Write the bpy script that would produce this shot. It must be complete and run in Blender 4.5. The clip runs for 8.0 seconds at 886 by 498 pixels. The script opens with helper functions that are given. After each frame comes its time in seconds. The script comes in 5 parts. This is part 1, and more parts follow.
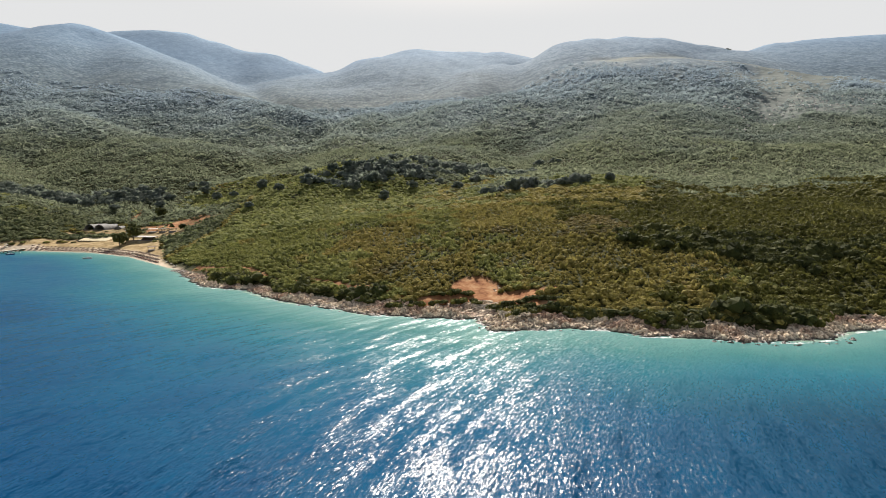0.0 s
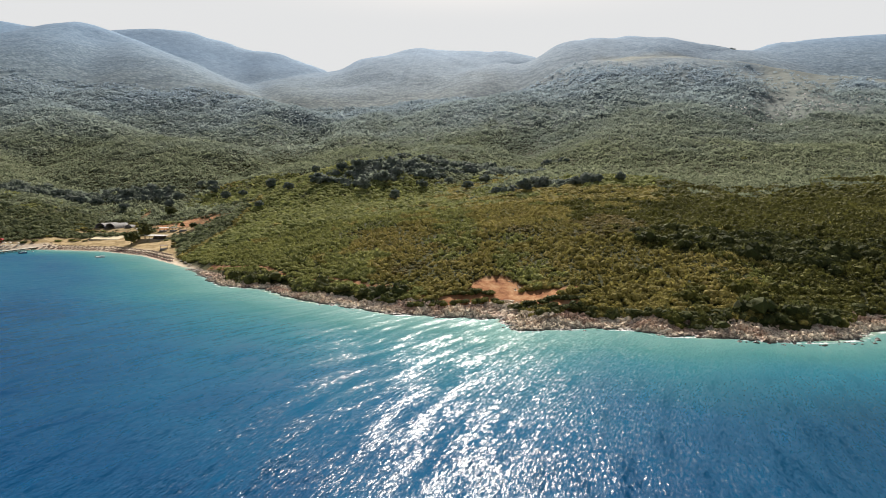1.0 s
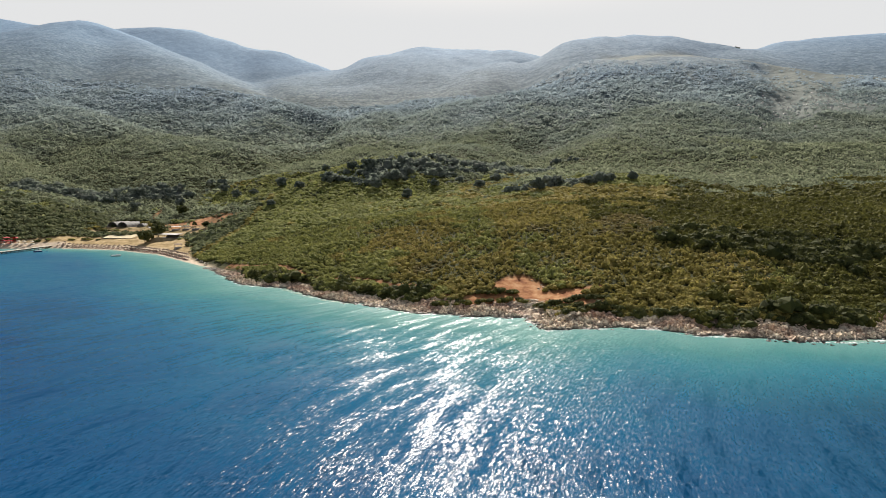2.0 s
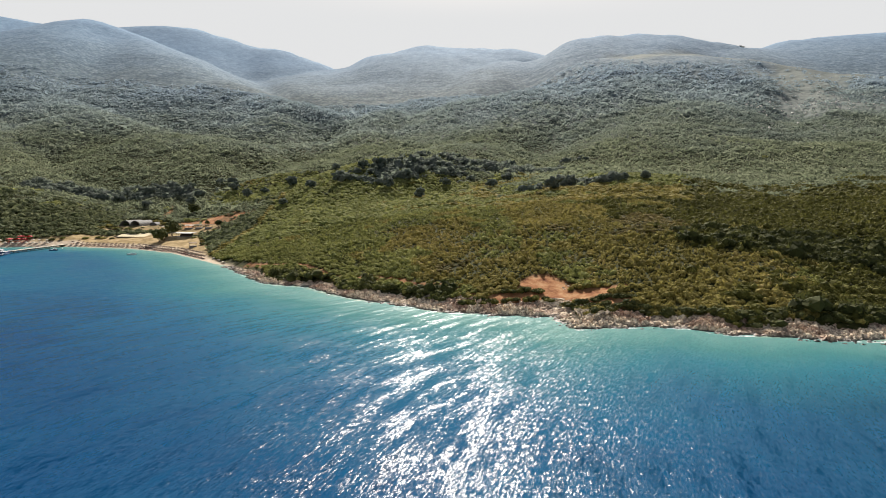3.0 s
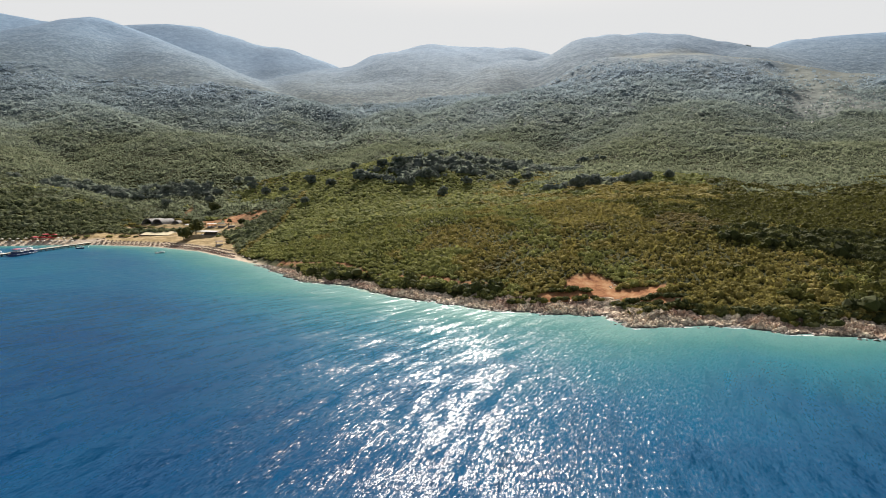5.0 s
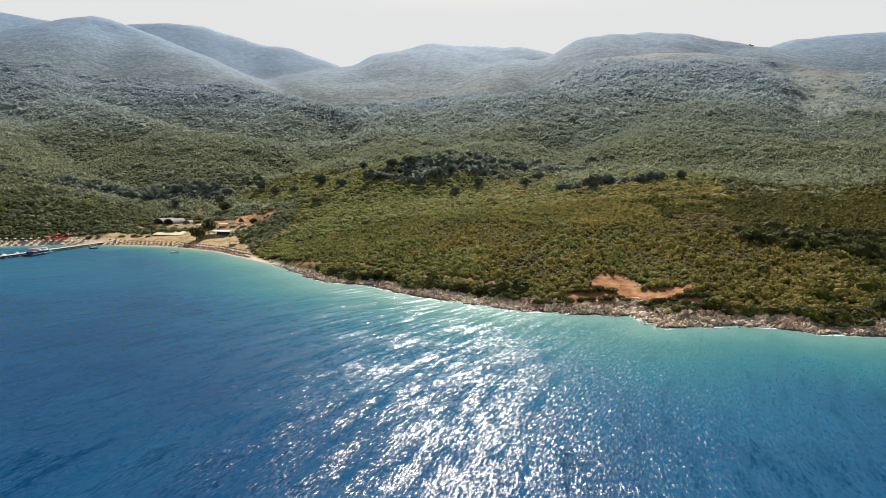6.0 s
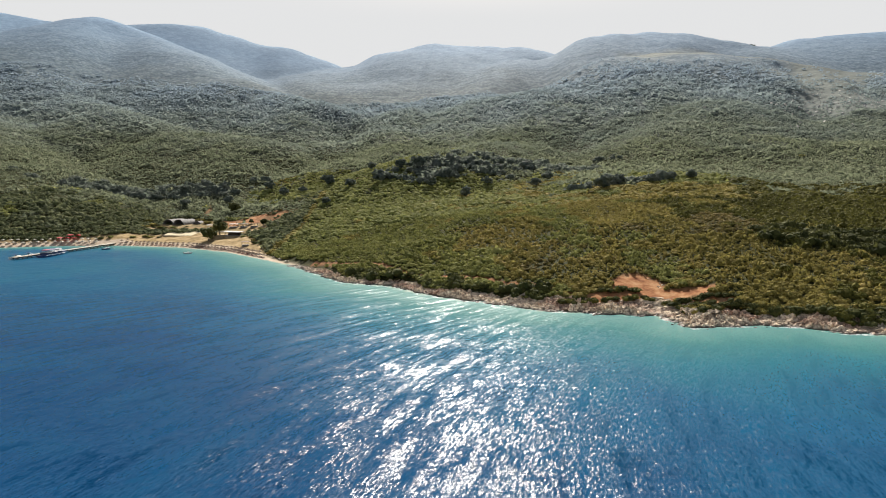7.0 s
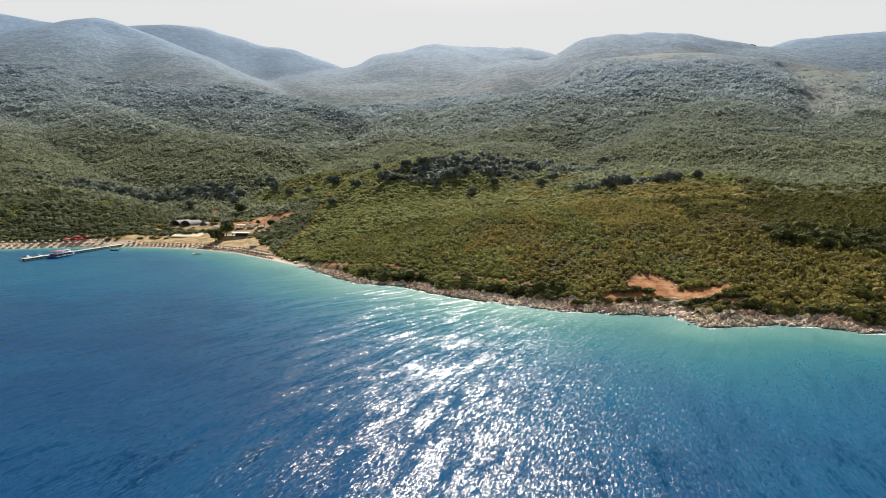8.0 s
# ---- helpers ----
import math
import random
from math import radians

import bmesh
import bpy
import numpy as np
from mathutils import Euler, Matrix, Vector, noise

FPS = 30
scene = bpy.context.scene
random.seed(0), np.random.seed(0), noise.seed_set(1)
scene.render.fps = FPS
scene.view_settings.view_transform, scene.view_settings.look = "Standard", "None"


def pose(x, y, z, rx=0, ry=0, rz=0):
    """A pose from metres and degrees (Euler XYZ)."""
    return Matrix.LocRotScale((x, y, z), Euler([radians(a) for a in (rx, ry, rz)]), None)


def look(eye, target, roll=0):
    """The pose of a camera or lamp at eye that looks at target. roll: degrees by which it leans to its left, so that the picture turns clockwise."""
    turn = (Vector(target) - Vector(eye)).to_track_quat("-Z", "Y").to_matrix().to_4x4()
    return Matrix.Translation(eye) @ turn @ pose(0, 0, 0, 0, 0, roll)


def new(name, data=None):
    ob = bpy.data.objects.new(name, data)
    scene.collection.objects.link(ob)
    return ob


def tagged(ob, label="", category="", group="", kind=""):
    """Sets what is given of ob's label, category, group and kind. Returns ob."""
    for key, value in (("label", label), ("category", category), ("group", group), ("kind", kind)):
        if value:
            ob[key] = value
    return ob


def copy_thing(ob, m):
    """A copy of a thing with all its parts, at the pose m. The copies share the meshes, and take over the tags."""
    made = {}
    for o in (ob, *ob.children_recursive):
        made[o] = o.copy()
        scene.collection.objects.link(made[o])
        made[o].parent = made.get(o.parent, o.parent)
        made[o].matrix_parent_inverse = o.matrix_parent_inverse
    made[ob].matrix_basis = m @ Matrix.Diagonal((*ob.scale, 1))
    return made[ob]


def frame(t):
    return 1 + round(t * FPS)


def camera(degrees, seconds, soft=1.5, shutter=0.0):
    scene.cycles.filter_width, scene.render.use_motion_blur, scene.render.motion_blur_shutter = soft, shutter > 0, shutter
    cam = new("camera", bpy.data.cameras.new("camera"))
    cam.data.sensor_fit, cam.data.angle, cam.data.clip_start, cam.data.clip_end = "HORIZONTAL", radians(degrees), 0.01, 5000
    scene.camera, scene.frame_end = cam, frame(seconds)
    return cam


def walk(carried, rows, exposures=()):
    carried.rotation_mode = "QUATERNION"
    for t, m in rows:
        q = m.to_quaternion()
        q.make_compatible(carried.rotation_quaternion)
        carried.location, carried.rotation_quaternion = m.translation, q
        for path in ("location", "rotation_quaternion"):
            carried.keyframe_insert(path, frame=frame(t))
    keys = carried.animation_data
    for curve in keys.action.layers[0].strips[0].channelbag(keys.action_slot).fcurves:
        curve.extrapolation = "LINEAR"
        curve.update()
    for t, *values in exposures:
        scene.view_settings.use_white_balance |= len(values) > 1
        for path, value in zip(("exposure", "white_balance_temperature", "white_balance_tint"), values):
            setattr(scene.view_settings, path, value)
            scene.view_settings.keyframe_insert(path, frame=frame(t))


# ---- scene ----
cam = camera(70.9, 8.0, 0.95)
PATH = [
    (0, (0.741, -0.461, 46.926), (0.734, 1.532, 46.753), 0.3),
    (0.5, (-2.997, -0.818, 47.044), (-3.004, 1.174, 46.87), 0.4),
    (1, (-7.494, -1.098, 47.173), (-7.504, 0.894, 46.997), 0.4),
    (1.5, (-12.031, -1.564, 47.307), (-12.043, 0.428, 47.129), 0.4),
    (3, (-27.425, -2.93, 47.532), (-27.441, -0.939, 47.348), 0.5),
    (3.5, (-32.411, -3.209, 47.563), (-32.426, -1.217, 47.378), 0.5),
    (4, (-37.632, -3.255, 47.537), (-37.648, -1.264, 47.351), 0.6),
    (4.5, (-42.322, -3.486, 47.461), (-42.338, -1.495, 47.274), 0.6),
    (6, (-58.667, -4.11, 47.701), (-58.68, -2.119, 47.511), 0.6),
    (6.5, (-63.792, -4.372, 47.734), (-63.803, -2.381, 47.544), 0.6),
    (7, (-68.876, -4.588, 47.807), (-68.886, -2.597, 47.617), 0.5),
    (7.5, (-72.493, -5.22, 47.971), (-72.501, -3.229, 47.781), 0.5),
    (8, (-75.308, -5.577, 48.038), (-75.316, -3.586, 47.849), 0.4),
]
walk(cam, [(t, look(eye, target, roll)) for t, eye, target, roll in PATH])


# ---------------------------------------------------------------- light
SUN_ELEV, SUN_AZ = radians(38.0), radians(3.0)      # azimuth from +y towards +x
world = bpy.data.worlds.new("sky")
scene.world = world
world.use_nodes = True
wn = world.node_tree
wn.nodes.clear()
sky = wn.nodes.new("ShaderNodeTexSky")
sky.sky_type, sky.sun_disc = "NISHITA", False
sky.sun_elevation, sky.sun_rotation = SUN_ELEV, SUN_AZ
sky.air_density, sky.dust_density, sky.ozone_density, sky.altitude = 1.0, 4.0, 1.0, 50
sky_bg = wn.nodes.new("ShaderNodeBackground")
sky_bg.inputs["Strength"].default_value = 0.05
haze_bg = wn.nodes.new("ShaderNodeBackground")      # white summer haze all round the horizon
haze_bg.inputs["Color"].default_value, haze_bg.inputs["Strength"].default_value = (0.755, 0.760, 0.765, 1), 0.69
way_up = wn.nodes.new("ShaderNodeTexCoord")
way_z = wn.nodes.new("ShaderNodeSeparateXYZ")
haze_amount = wn.nodes.new("ShaderNodeMapRange")
haze_amount.interpolation_type = "SMOOTHSTEP"
haze_amount.inputs["From Min"].default_value, haze_amount.inputs["From Max"].default_value = 0.44, 0.25
sky_mix = wn.nodes.new("ShaderNodeMixShader")
wout = wn.nodes.new("ShaderNodeOutputWorld")
for a, b in ((sky.outputs[0], sky_bg.inputs[0]), (way_up.outputs["Generated"], way_z.inputs[0]), (way_z.outputs["Z"], haze_amount.inputs[0]),
             (haze_amount.outputs[0], sky_mix.inputs[0]), (sky_bg.outputs[0], sky_mix.inputs[1]), (haze_bg.outputs[0], sky_mix.inputs[2]),
             (sky_mix.outputs[0], wout.inputs[0])):
    wn.links.new(a, b)
sun_data = bpy.data.lights.new("sun", "SUN")
sun_data.energy, sun_data.angle, sun_data.color = 5.0, radians(0.55), (1.0, 0.945, 0.86)
sun = new("sun", sun_data)
sun_dir = Vector((math.sin(SUN_AZ) * math.cos(SUN_ELEV), math.cos(SUN_AZ) * math.cos(SUN_ELEV), math.sin(SUN_ELEV)))
sun.matrix_world = look(sun_dir * 3000, (0, 0, 0))
scene.view_settings.exposure = 0.57


# ---------------------------------------------------------------- materials
def tree_of(name):
    m = bpy.data.materials.new(name)
    m.use_nodes = True
    nt = m.node_tree
    nt.nodes.clear()
    out = nt.nodes.new("ShaderNodeOutputMaterial")
    p = nt.nodes.new("ShaderNodeBsdfPrincipled")
    nt.links.new(p.outputs[0], out.inputs[0])
    return m, nt, p, out


def nd(nt, kind, **kw):
    n = nt.nodes.new(kind)
    for k, v in kw.items():
        n.inputs[k].default_value = v
    return n


def ramp(nt, fac, stops):
    r = nt.nodes.new("ShaderNodeValToRGB")
    while len(r.color_ramp.elements) < len(stops):
        r.color_ramp.elements.new(0.5)
    for e, (p, c) in zip(r.color_ramp.elements, stops):
        e.position, e.color = p, (*c, 1) if len(c) == 3 else c
    nt.links.new(fac, r.inputs[0])
    return r.outputs[0]


def mixc(nt, fac, a, b, mode="MIX"):
    m = nt.nodes.new("ShaderNodeMix")
    m.data_type, m.blend_type = "RGBA", mode
    for sock, v in ((m.inputs[0], fac), (m.inputs[6], a), (m.inputs[7], b)):
        if isinstance(v, (int, float)):
            sock.default_value = v
        elif isinstance(v, tuple):
            sock.default_value = (*v, 1)
        else:
            nt.links.new(v, sock)
    return m.outputs[2]


def math_n(nt, op, a, b=0.0, c=0.0, clamp=False):
    m = nt.nodes.new("ShaderNodeMath")
    m.operation, m.use_clamp = op, clamp
    for i, v in enumerate((a, b, c)):
        if isinstance(v, (int, float)):
            m.inputs[i].default_value = v
        else:
            nt.links.new(v, m.inputs[i])
    return m.outputs[0]


def place_of(nt, stretch=(1, 1, 1), turn=0.0):
    g = nt.nodes.new("ShaderNodeNewGeometry")
    mp = nt.nodes.new("ShaderNodeMapping")
    mp.inputs["Scale"].default_value = stretch
    mp.inputs["Rotation"].default_value = (0, 0, turn)
    nt.links.new(g.outputs["Position"], mp.inputs[0])
    return mp.outputs[0]


def noise_n(nt, vec, scale, detail=3.0, rough=0.55, distort=0.0):
    n = nd(nt, "ShaderNodeTexNoise", Scale=scale, Detail=detail, Roughness=rough, Distortion=distort)
    nt.links.new(vec, n.inputs["Vector"])
    return n.outputs["Fac"]


def attr_n(nt, name):
    a = nt.nodes.new("ShaderNodeAttribute")
    a.attribute_name = name
    return a.outputs["Fac"]


def bump_n(nt, p, height, strength=0.5, distance=0.1):
    b = nd(nt, "ShaderNodeBump", Strength=strength, Distance=distance)
    nt.links.new(height, b.inputs["Height"])
    nt.links.new(b.outputs[0], p.inputs["Normal"])
    return b


def surface(name, lo, hi, scale, rough=0.85, metal=0.0, bump=0.3, depth=0.02, fine=8.0):
    """A plain two-scale surface: lo to hi colour by broad stains and fine grain, with relief."""
    m, nt, p, out = tree_of(name)
    v = place_of(nt)
    broad = noise_n(nt, v, scale, 4)
    grain = noise_n(nt, v, scale * fine, 3)
    f = math_n(nt, "ADD", math_n(nt, "MULTIPLY", broad, 0.65), math_n(nt, "MULTIPLY", grain, 0.35))
    nt.links.new(ramp(nt, f, [(0.32, lo), (0.68, hi)]), p.inputs["Base Color"])
    p.inputs["Roughness"].default_value, p.inputs["Metallic"].default_value = rough, metal
    bump_n(nt, p, grain, bump, depth)
    return m


def foliage(name, stops, spread=0.02, glow=0.35, heights=None, shine=(0.22, 0.23, 0.08)):
    """Leaves: each clump its own tone, broad drifts of tone over the slope, light shining through; heights: where a
    blue-grey haze is painted in.
    """
    m, nt, p, out = tree_of(name)
    g = nt.nodes.new("ShaderNodeNewGeometry")
    v = place_of(nt)
    drift = noise_n(nt, v, spread, 3)
    grain = noise_n(nt, v, 1.9, 2)
    f = math_n(nt, "ADD", math_n(nt, "MULTIPLY", g.outputs["Random Per Island"], 0.30),
               math_n(nt, "ADD", math_n(nt, "MULTIPLY", drift, 0.46), math_n(nt, "MULTIPLY", grain, 0.24)))
    col = ramp(nt, f, stops)
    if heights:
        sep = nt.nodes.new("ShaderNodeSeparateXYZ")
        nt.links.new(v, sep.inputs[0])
        # air haze put into the leaf colour, growing between the two heights
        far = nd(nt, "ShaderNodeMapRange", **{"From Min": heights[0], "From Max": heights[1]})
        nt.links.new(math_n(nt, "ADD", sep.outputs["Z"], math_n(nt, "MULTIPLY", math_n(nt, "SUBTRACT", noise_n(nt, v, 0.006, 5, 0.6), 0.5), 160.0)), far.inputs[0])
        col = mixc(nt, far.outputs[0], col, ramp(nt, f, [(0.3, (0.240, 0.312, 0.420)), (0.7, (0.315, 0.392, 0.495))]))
    nt.links.new(col, p.inputs["Base Color"])
    p.inputs["Roughness"].default_value = 0.85
    p.inputs["Specular IOR Level"].default_value = 0.09
    tl = nt.nodes.new("ShaderNodeBsdfTranslucent")
    nt.links.new(mixc(nt, 0.3, col, shine), tl.inputs[0])
    mx = nd(nt, "ShaderNodeMixShader", Fac=glow)
    nt.links.new(p.outputs[0], mx.inputs[1])
    nt.links.new(tl.outputs[0], mx.inputs[2])
    nt.links.new(mx.outputs[0], out.inputs[0])
    bump_n(nt, p, grain, 0.5, 0.15)
    return m


def ground_material():
    """Earth and stone under the scrub: red soil low down, dry grass and pale stone higher up, tinted by a painted
    blue-grey haze.
    """
    m, nt, p, out = tree_of("hillside_ground")
    v = place_of(nt)
    g = nt.nodes.new("ShaderNodeSeparateXYZ")
    nt.links.new(v, g.inputs[0])
    big, mid, fine = noise_n(nt, v, 0.0045, 5, 0.62), noise_n(nt, v, 0.035, 6, 0.68), noise_n(nt, v, 0.5, 3)
    soil = ramp(nt, noise_n(nt, v, 0.22, 5, 0.65), [(0.34, (0.19, 0.066, 0.026)), (0.50, (0.37, 0.165, 0.068)), (0.66, (0.50, 0.285, 0.14))])
    low = ramp(nt, fine, [(0.30, (0.022, 0.027, 0.008)), (0.50, (0.045, 0.048, 0.014)), (0.72, (0.10, 0.085, 0.03))])
    # hill tones carry painted distance haze: bluer and paler with height
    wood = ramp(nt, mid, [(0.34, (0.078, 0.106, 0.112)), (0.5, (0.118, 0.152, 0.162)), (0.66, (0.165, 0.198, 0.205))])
    hazy_heath = ramp(nt, mid, [(0.32, (0.130, 0.214, 0.318)), (0.52, (0.176, 0.276, 0.395)), (0.70, (0.228, 0.332, 0.455))])
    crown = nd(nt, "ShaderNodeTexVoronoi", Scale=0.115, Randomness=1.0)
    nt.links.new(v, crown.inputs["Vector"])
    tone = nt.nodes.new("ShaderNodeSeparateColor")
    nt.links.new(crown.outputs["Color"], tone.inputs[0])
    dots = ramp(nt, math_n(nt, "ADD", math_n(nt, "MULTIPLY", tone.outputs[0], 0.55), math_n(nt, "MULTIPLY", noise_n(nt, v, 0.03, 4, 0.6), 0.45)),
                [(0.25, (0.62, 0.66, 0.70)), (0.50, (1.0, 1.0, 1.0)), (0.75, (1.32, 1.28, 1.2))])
    # shade between the drawn crowns, painted as darker, cooler cell edges
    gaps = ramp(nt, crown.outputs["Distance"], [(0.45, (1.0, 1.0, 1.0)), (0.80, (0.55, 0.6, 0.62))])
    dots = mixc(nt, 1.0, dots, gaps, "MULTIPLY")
    wood, hazy_heath = mixc(nt, 1.0, wood, dots, "MULTIPLY"), mixc(nt, 0.25, hazy_heath, dots, "MULTIPLY")
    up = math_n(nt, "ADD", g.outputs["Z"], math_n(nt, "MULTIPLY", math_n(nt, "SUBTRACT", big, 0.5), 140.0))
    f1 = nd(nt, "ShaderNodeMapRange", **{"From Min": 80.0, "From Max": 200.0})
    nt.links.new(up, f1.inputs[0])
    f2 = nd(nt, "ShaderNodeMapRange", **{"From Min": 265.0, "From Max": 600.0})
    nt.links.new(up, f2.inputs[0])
    col = mixc(nt, f2.outputs[0], mixc(nt, f1.outputs[0], low, wood), hazy_heath)
    grass = ramp(nt, mid, [(0.32, (0.122, 0.142, 0.128)), (0.52, (0.172, 0.192, 0.172)), (0.70, (0.225, 0.242, 0.218))])
    col = mixc(nt, attr_n(nt, "grass"), col, grass)
    col = mixc(nt, attr_n(nt, "bare"), col, soil)
    straw = ramp(nt, noise_n(nt, v, 0.16, 5, 0.65), [(0.33, (0.19, 0.135, 0.060)), (0.5, (0.39, 0.28, 0.135)), (0.66, (0.54, 0.40, 0.23))])
    col = mixc(nt, attr_n(nt, "straw"), col, straw)
    sand = ramp(nt, fine, [(0.3, (0.44, 0.34, 0.245)), (0.7, (0.64, 0.535, 0.42))])
    col = mixc(nt, attr_n(nt, "sand"), col, sand)
    nt.links.new(col, p.inputs["Base Color"])
    p.inputs["Roughness"].default_value = 0.95
    p.inputs["Specular IOR Level"].default_value = 0.1
    # bluish sheen on the high slopes, added to the painted haze
    p.inputs["Sheen Roughness"].default_value = 0.7
    p.inputs["Sheen Tint"].default_value = (0.72, 0.86, 1.0, 1)
    nt.links.new(math_n(nt, "MULTIPLY", f2.outputs[0], 0.04), p.inputs["Sheen Weight"])
    canopy = math_n(nt, "MULTIPLY", math_n(nt, "SUBTRACT", f1.outputs[0], math_n(nt, "MULTIPLY", f2.outputs[0], 0.8)), math_n(nt, "SUBTRACT", 1.0, crown.outputs["Distance"]))
    h = math_n(nt, "ADD", math_n(nt, "MULTIPLY", canopy, 0.9), math_n(nt, "ADD", math_n(nt, "MULTIPLY", noise_n(nt, v, 0.12, 4, 0.7), 0.3), math_n(nt, "MULTIPLY", fine, 0.05)))
    bump_n(nt, p, h, 0.4, 4.0)
    return m


SWELL, CHOP, RIPPLE = 0.86, 0.78, 0.68      # steepness of the wave families


def water_material():
    """Sea: its colour follows the depth below; wind waves bend round the headland, with chop and ripples on them."""
    m, nt, p, out = tree_of("sea_water")
    v = place_of(nt)
    sep = nt.nodes.new("ShaderNodeSeparateXYZ")
    nt.links.new(v, sep.inputs[0])
    patch = noise_n(nt, v, 0.022, 4, 0.55, 0.6)
    f = math_n(nt, "ADD", attr_n(nt, "shallow"), math_n(nt, "MULTIPLY", math_n(nt, "SUBTRACT", patch, 0.5), 0.30), clamp=True)
    col = ramp(nt, f, [(0.0, (0.001, 0.044, 0.120)), (0.20, (0.003, 0.080, 0.166)), (0.45, (0.013, 0.132, 0.184)),
                       (0.68, (0.042, 0.178, 0.182)), (0.90, (0.120, 0.275, 0.250)), (1.0, (0.27, 0.36, 0.28))])
    col = mixc(nt, math_n(nt, "MULTIPLY", attr_n(nt, "weed"), math_n(nt, "MULTIPLY", patch, 1.5), clamp=True), col, (0.001, 0.030, 0.066))
    fn = noise_n(nt, v, 0.8, 4, 0.7)
    ff = nd(nt, "ShaderNodeMapRange", **{"From Min": 0.66, "From Max": 0.80})
    nt.links.new(math_n(nt, "MULTIPLY", attr_n(nt, "foam"), math_n(nt, "ADD", fn, 0.38)), ff.inputs[0])
    nt.links.new(mixc(nt, ff.outputs[0], col, (0.8, 0.82, 0.8)), p.inputs["Base Color"])
    p.inputs["IOR"].default_value = 1.33
    p.inputs["Specular IOR Level"].default_value = 0.09
    ruffled = nd(nt, "ShaderNodeMapRange", **{"From Min": 215.0, "From Max": 330.0, "To Min": 0.235, "To Max": 0.32})
    nt.links.new(sep.outputs["Y"], ruffled.inputs[0])      # fine ripple all over the sheltered bay
    nt.links.new(ruffled.outputs[0], p.inputs["Roughness"])
    # u runs across the wave crests, which swing round towards the shore
    out_y = math_n(nt, "MAXIMUM", math_n(nt, "SUBTRACT", sep.outputs["Y"], 95.0), 0.0)
    u = math_n(nt, "SUBTRACT", sep.outputs["X"], math_n(nt, "ADD", math_n(nt, "MULTIPLY", sep.outputs["Y"], 0.24),
               math_n(nt, "MULTIPLY", math_n(nt, "MULTIPLY", out_y, out_y), 0.0019)))

    def crests(across, along):
        c = nt.nodes.new("ShaderNodeCombineXYZ")
        nt.links.new(math_n(nt, "MULTIPLY", u, across), c.inputs[0])
        nt.links.new(math_n(nt, "MULTIPLY", sep.outputs["Y"], along), c.inputs[1])
        return c.outputs[0]

    def vec_n(op, a, b):
        k = nt.nodes.new("ShaderNodeVectorMath")
        k.operation = op
        nt.links.new(a, k.inputs[0])
        second = k.inputs["Scale"] if op == "SCALE" else k.inputs[1]
        if isinstance(b, (tuple, float)):
            second.default_value = b
        else:
            nt.links.new(b, second)
        return k.outputs[0]

    def slopes(vec, scale, detail, rough, steep):
        """The slopes of one family of waves along x and y."""
        n = nd(nt, "ShaderNodeTexNoise", Scale=scale, Detail=detail, Roughness=rough)
        nt.links.new(vec, n.inputs["Vector"])
        return vec_n("SCALE", vec_n("SUBTRACT", n.outputs["Color"], (0.5, 0.5, 0.5)), steep)

    rise = math_n(nt, "MULTIPLY", math_n(nt, "SUBTRACT", noise_n(nt, crests(0.24, 0.055), 1.0, 2, 0.5, 0.3), 0.5), SWELL)
    swell = nt.nodes.new("ShaderNodeCombineXYZ")
    nt.links.new(math_n(nt, "MULTIPLY", rise, -0.55), swell.inputs[0])
    nt.links.new(rise, swell.inputs[1])
    chop, ripple = slopes(crests(1.9, 0.52), 1.0, 1, 0.5, CHOP), slopes(crests(4.4, 2.4), 1.0, 1, 0.5, RIPPLE)
    total = vec_n("ADD", vec_n("ADD", swell.outputs[0], chop), ripple)
    gust = math_n(nt, "ADD", math_n(nt, "MULTIPLY", noise_n(nt, crests(0.035, 0.02), 1.0, 2, 0.5, 0.2), 0.8), 0.6)
    fetch = nd(nt, "ShaderNodeMapRange", **{"From Min": 60.0, "From Max": 230.0, "To Min": 1.0, "To Max": 0.70})
    nt.links.new(sep.outputs["Y"], fetch.inputs[0])      # the wind off the land raises higher waves further out
    gust = math_n(nt, "MULTIPLY", gust, fetch.outputs[0])
    lean = vec_n("ADD", vec_n("MULTIPLY", vec_n("SCALE", total, gust), (1.0, 1.0, 0.0)), (0.0, 0.0, 1.0))
    nt.links.new(vec_n("NORMALIZE", lean, (0.0, 0.0, 0.0)), p.inputs["Normal"])
    return m


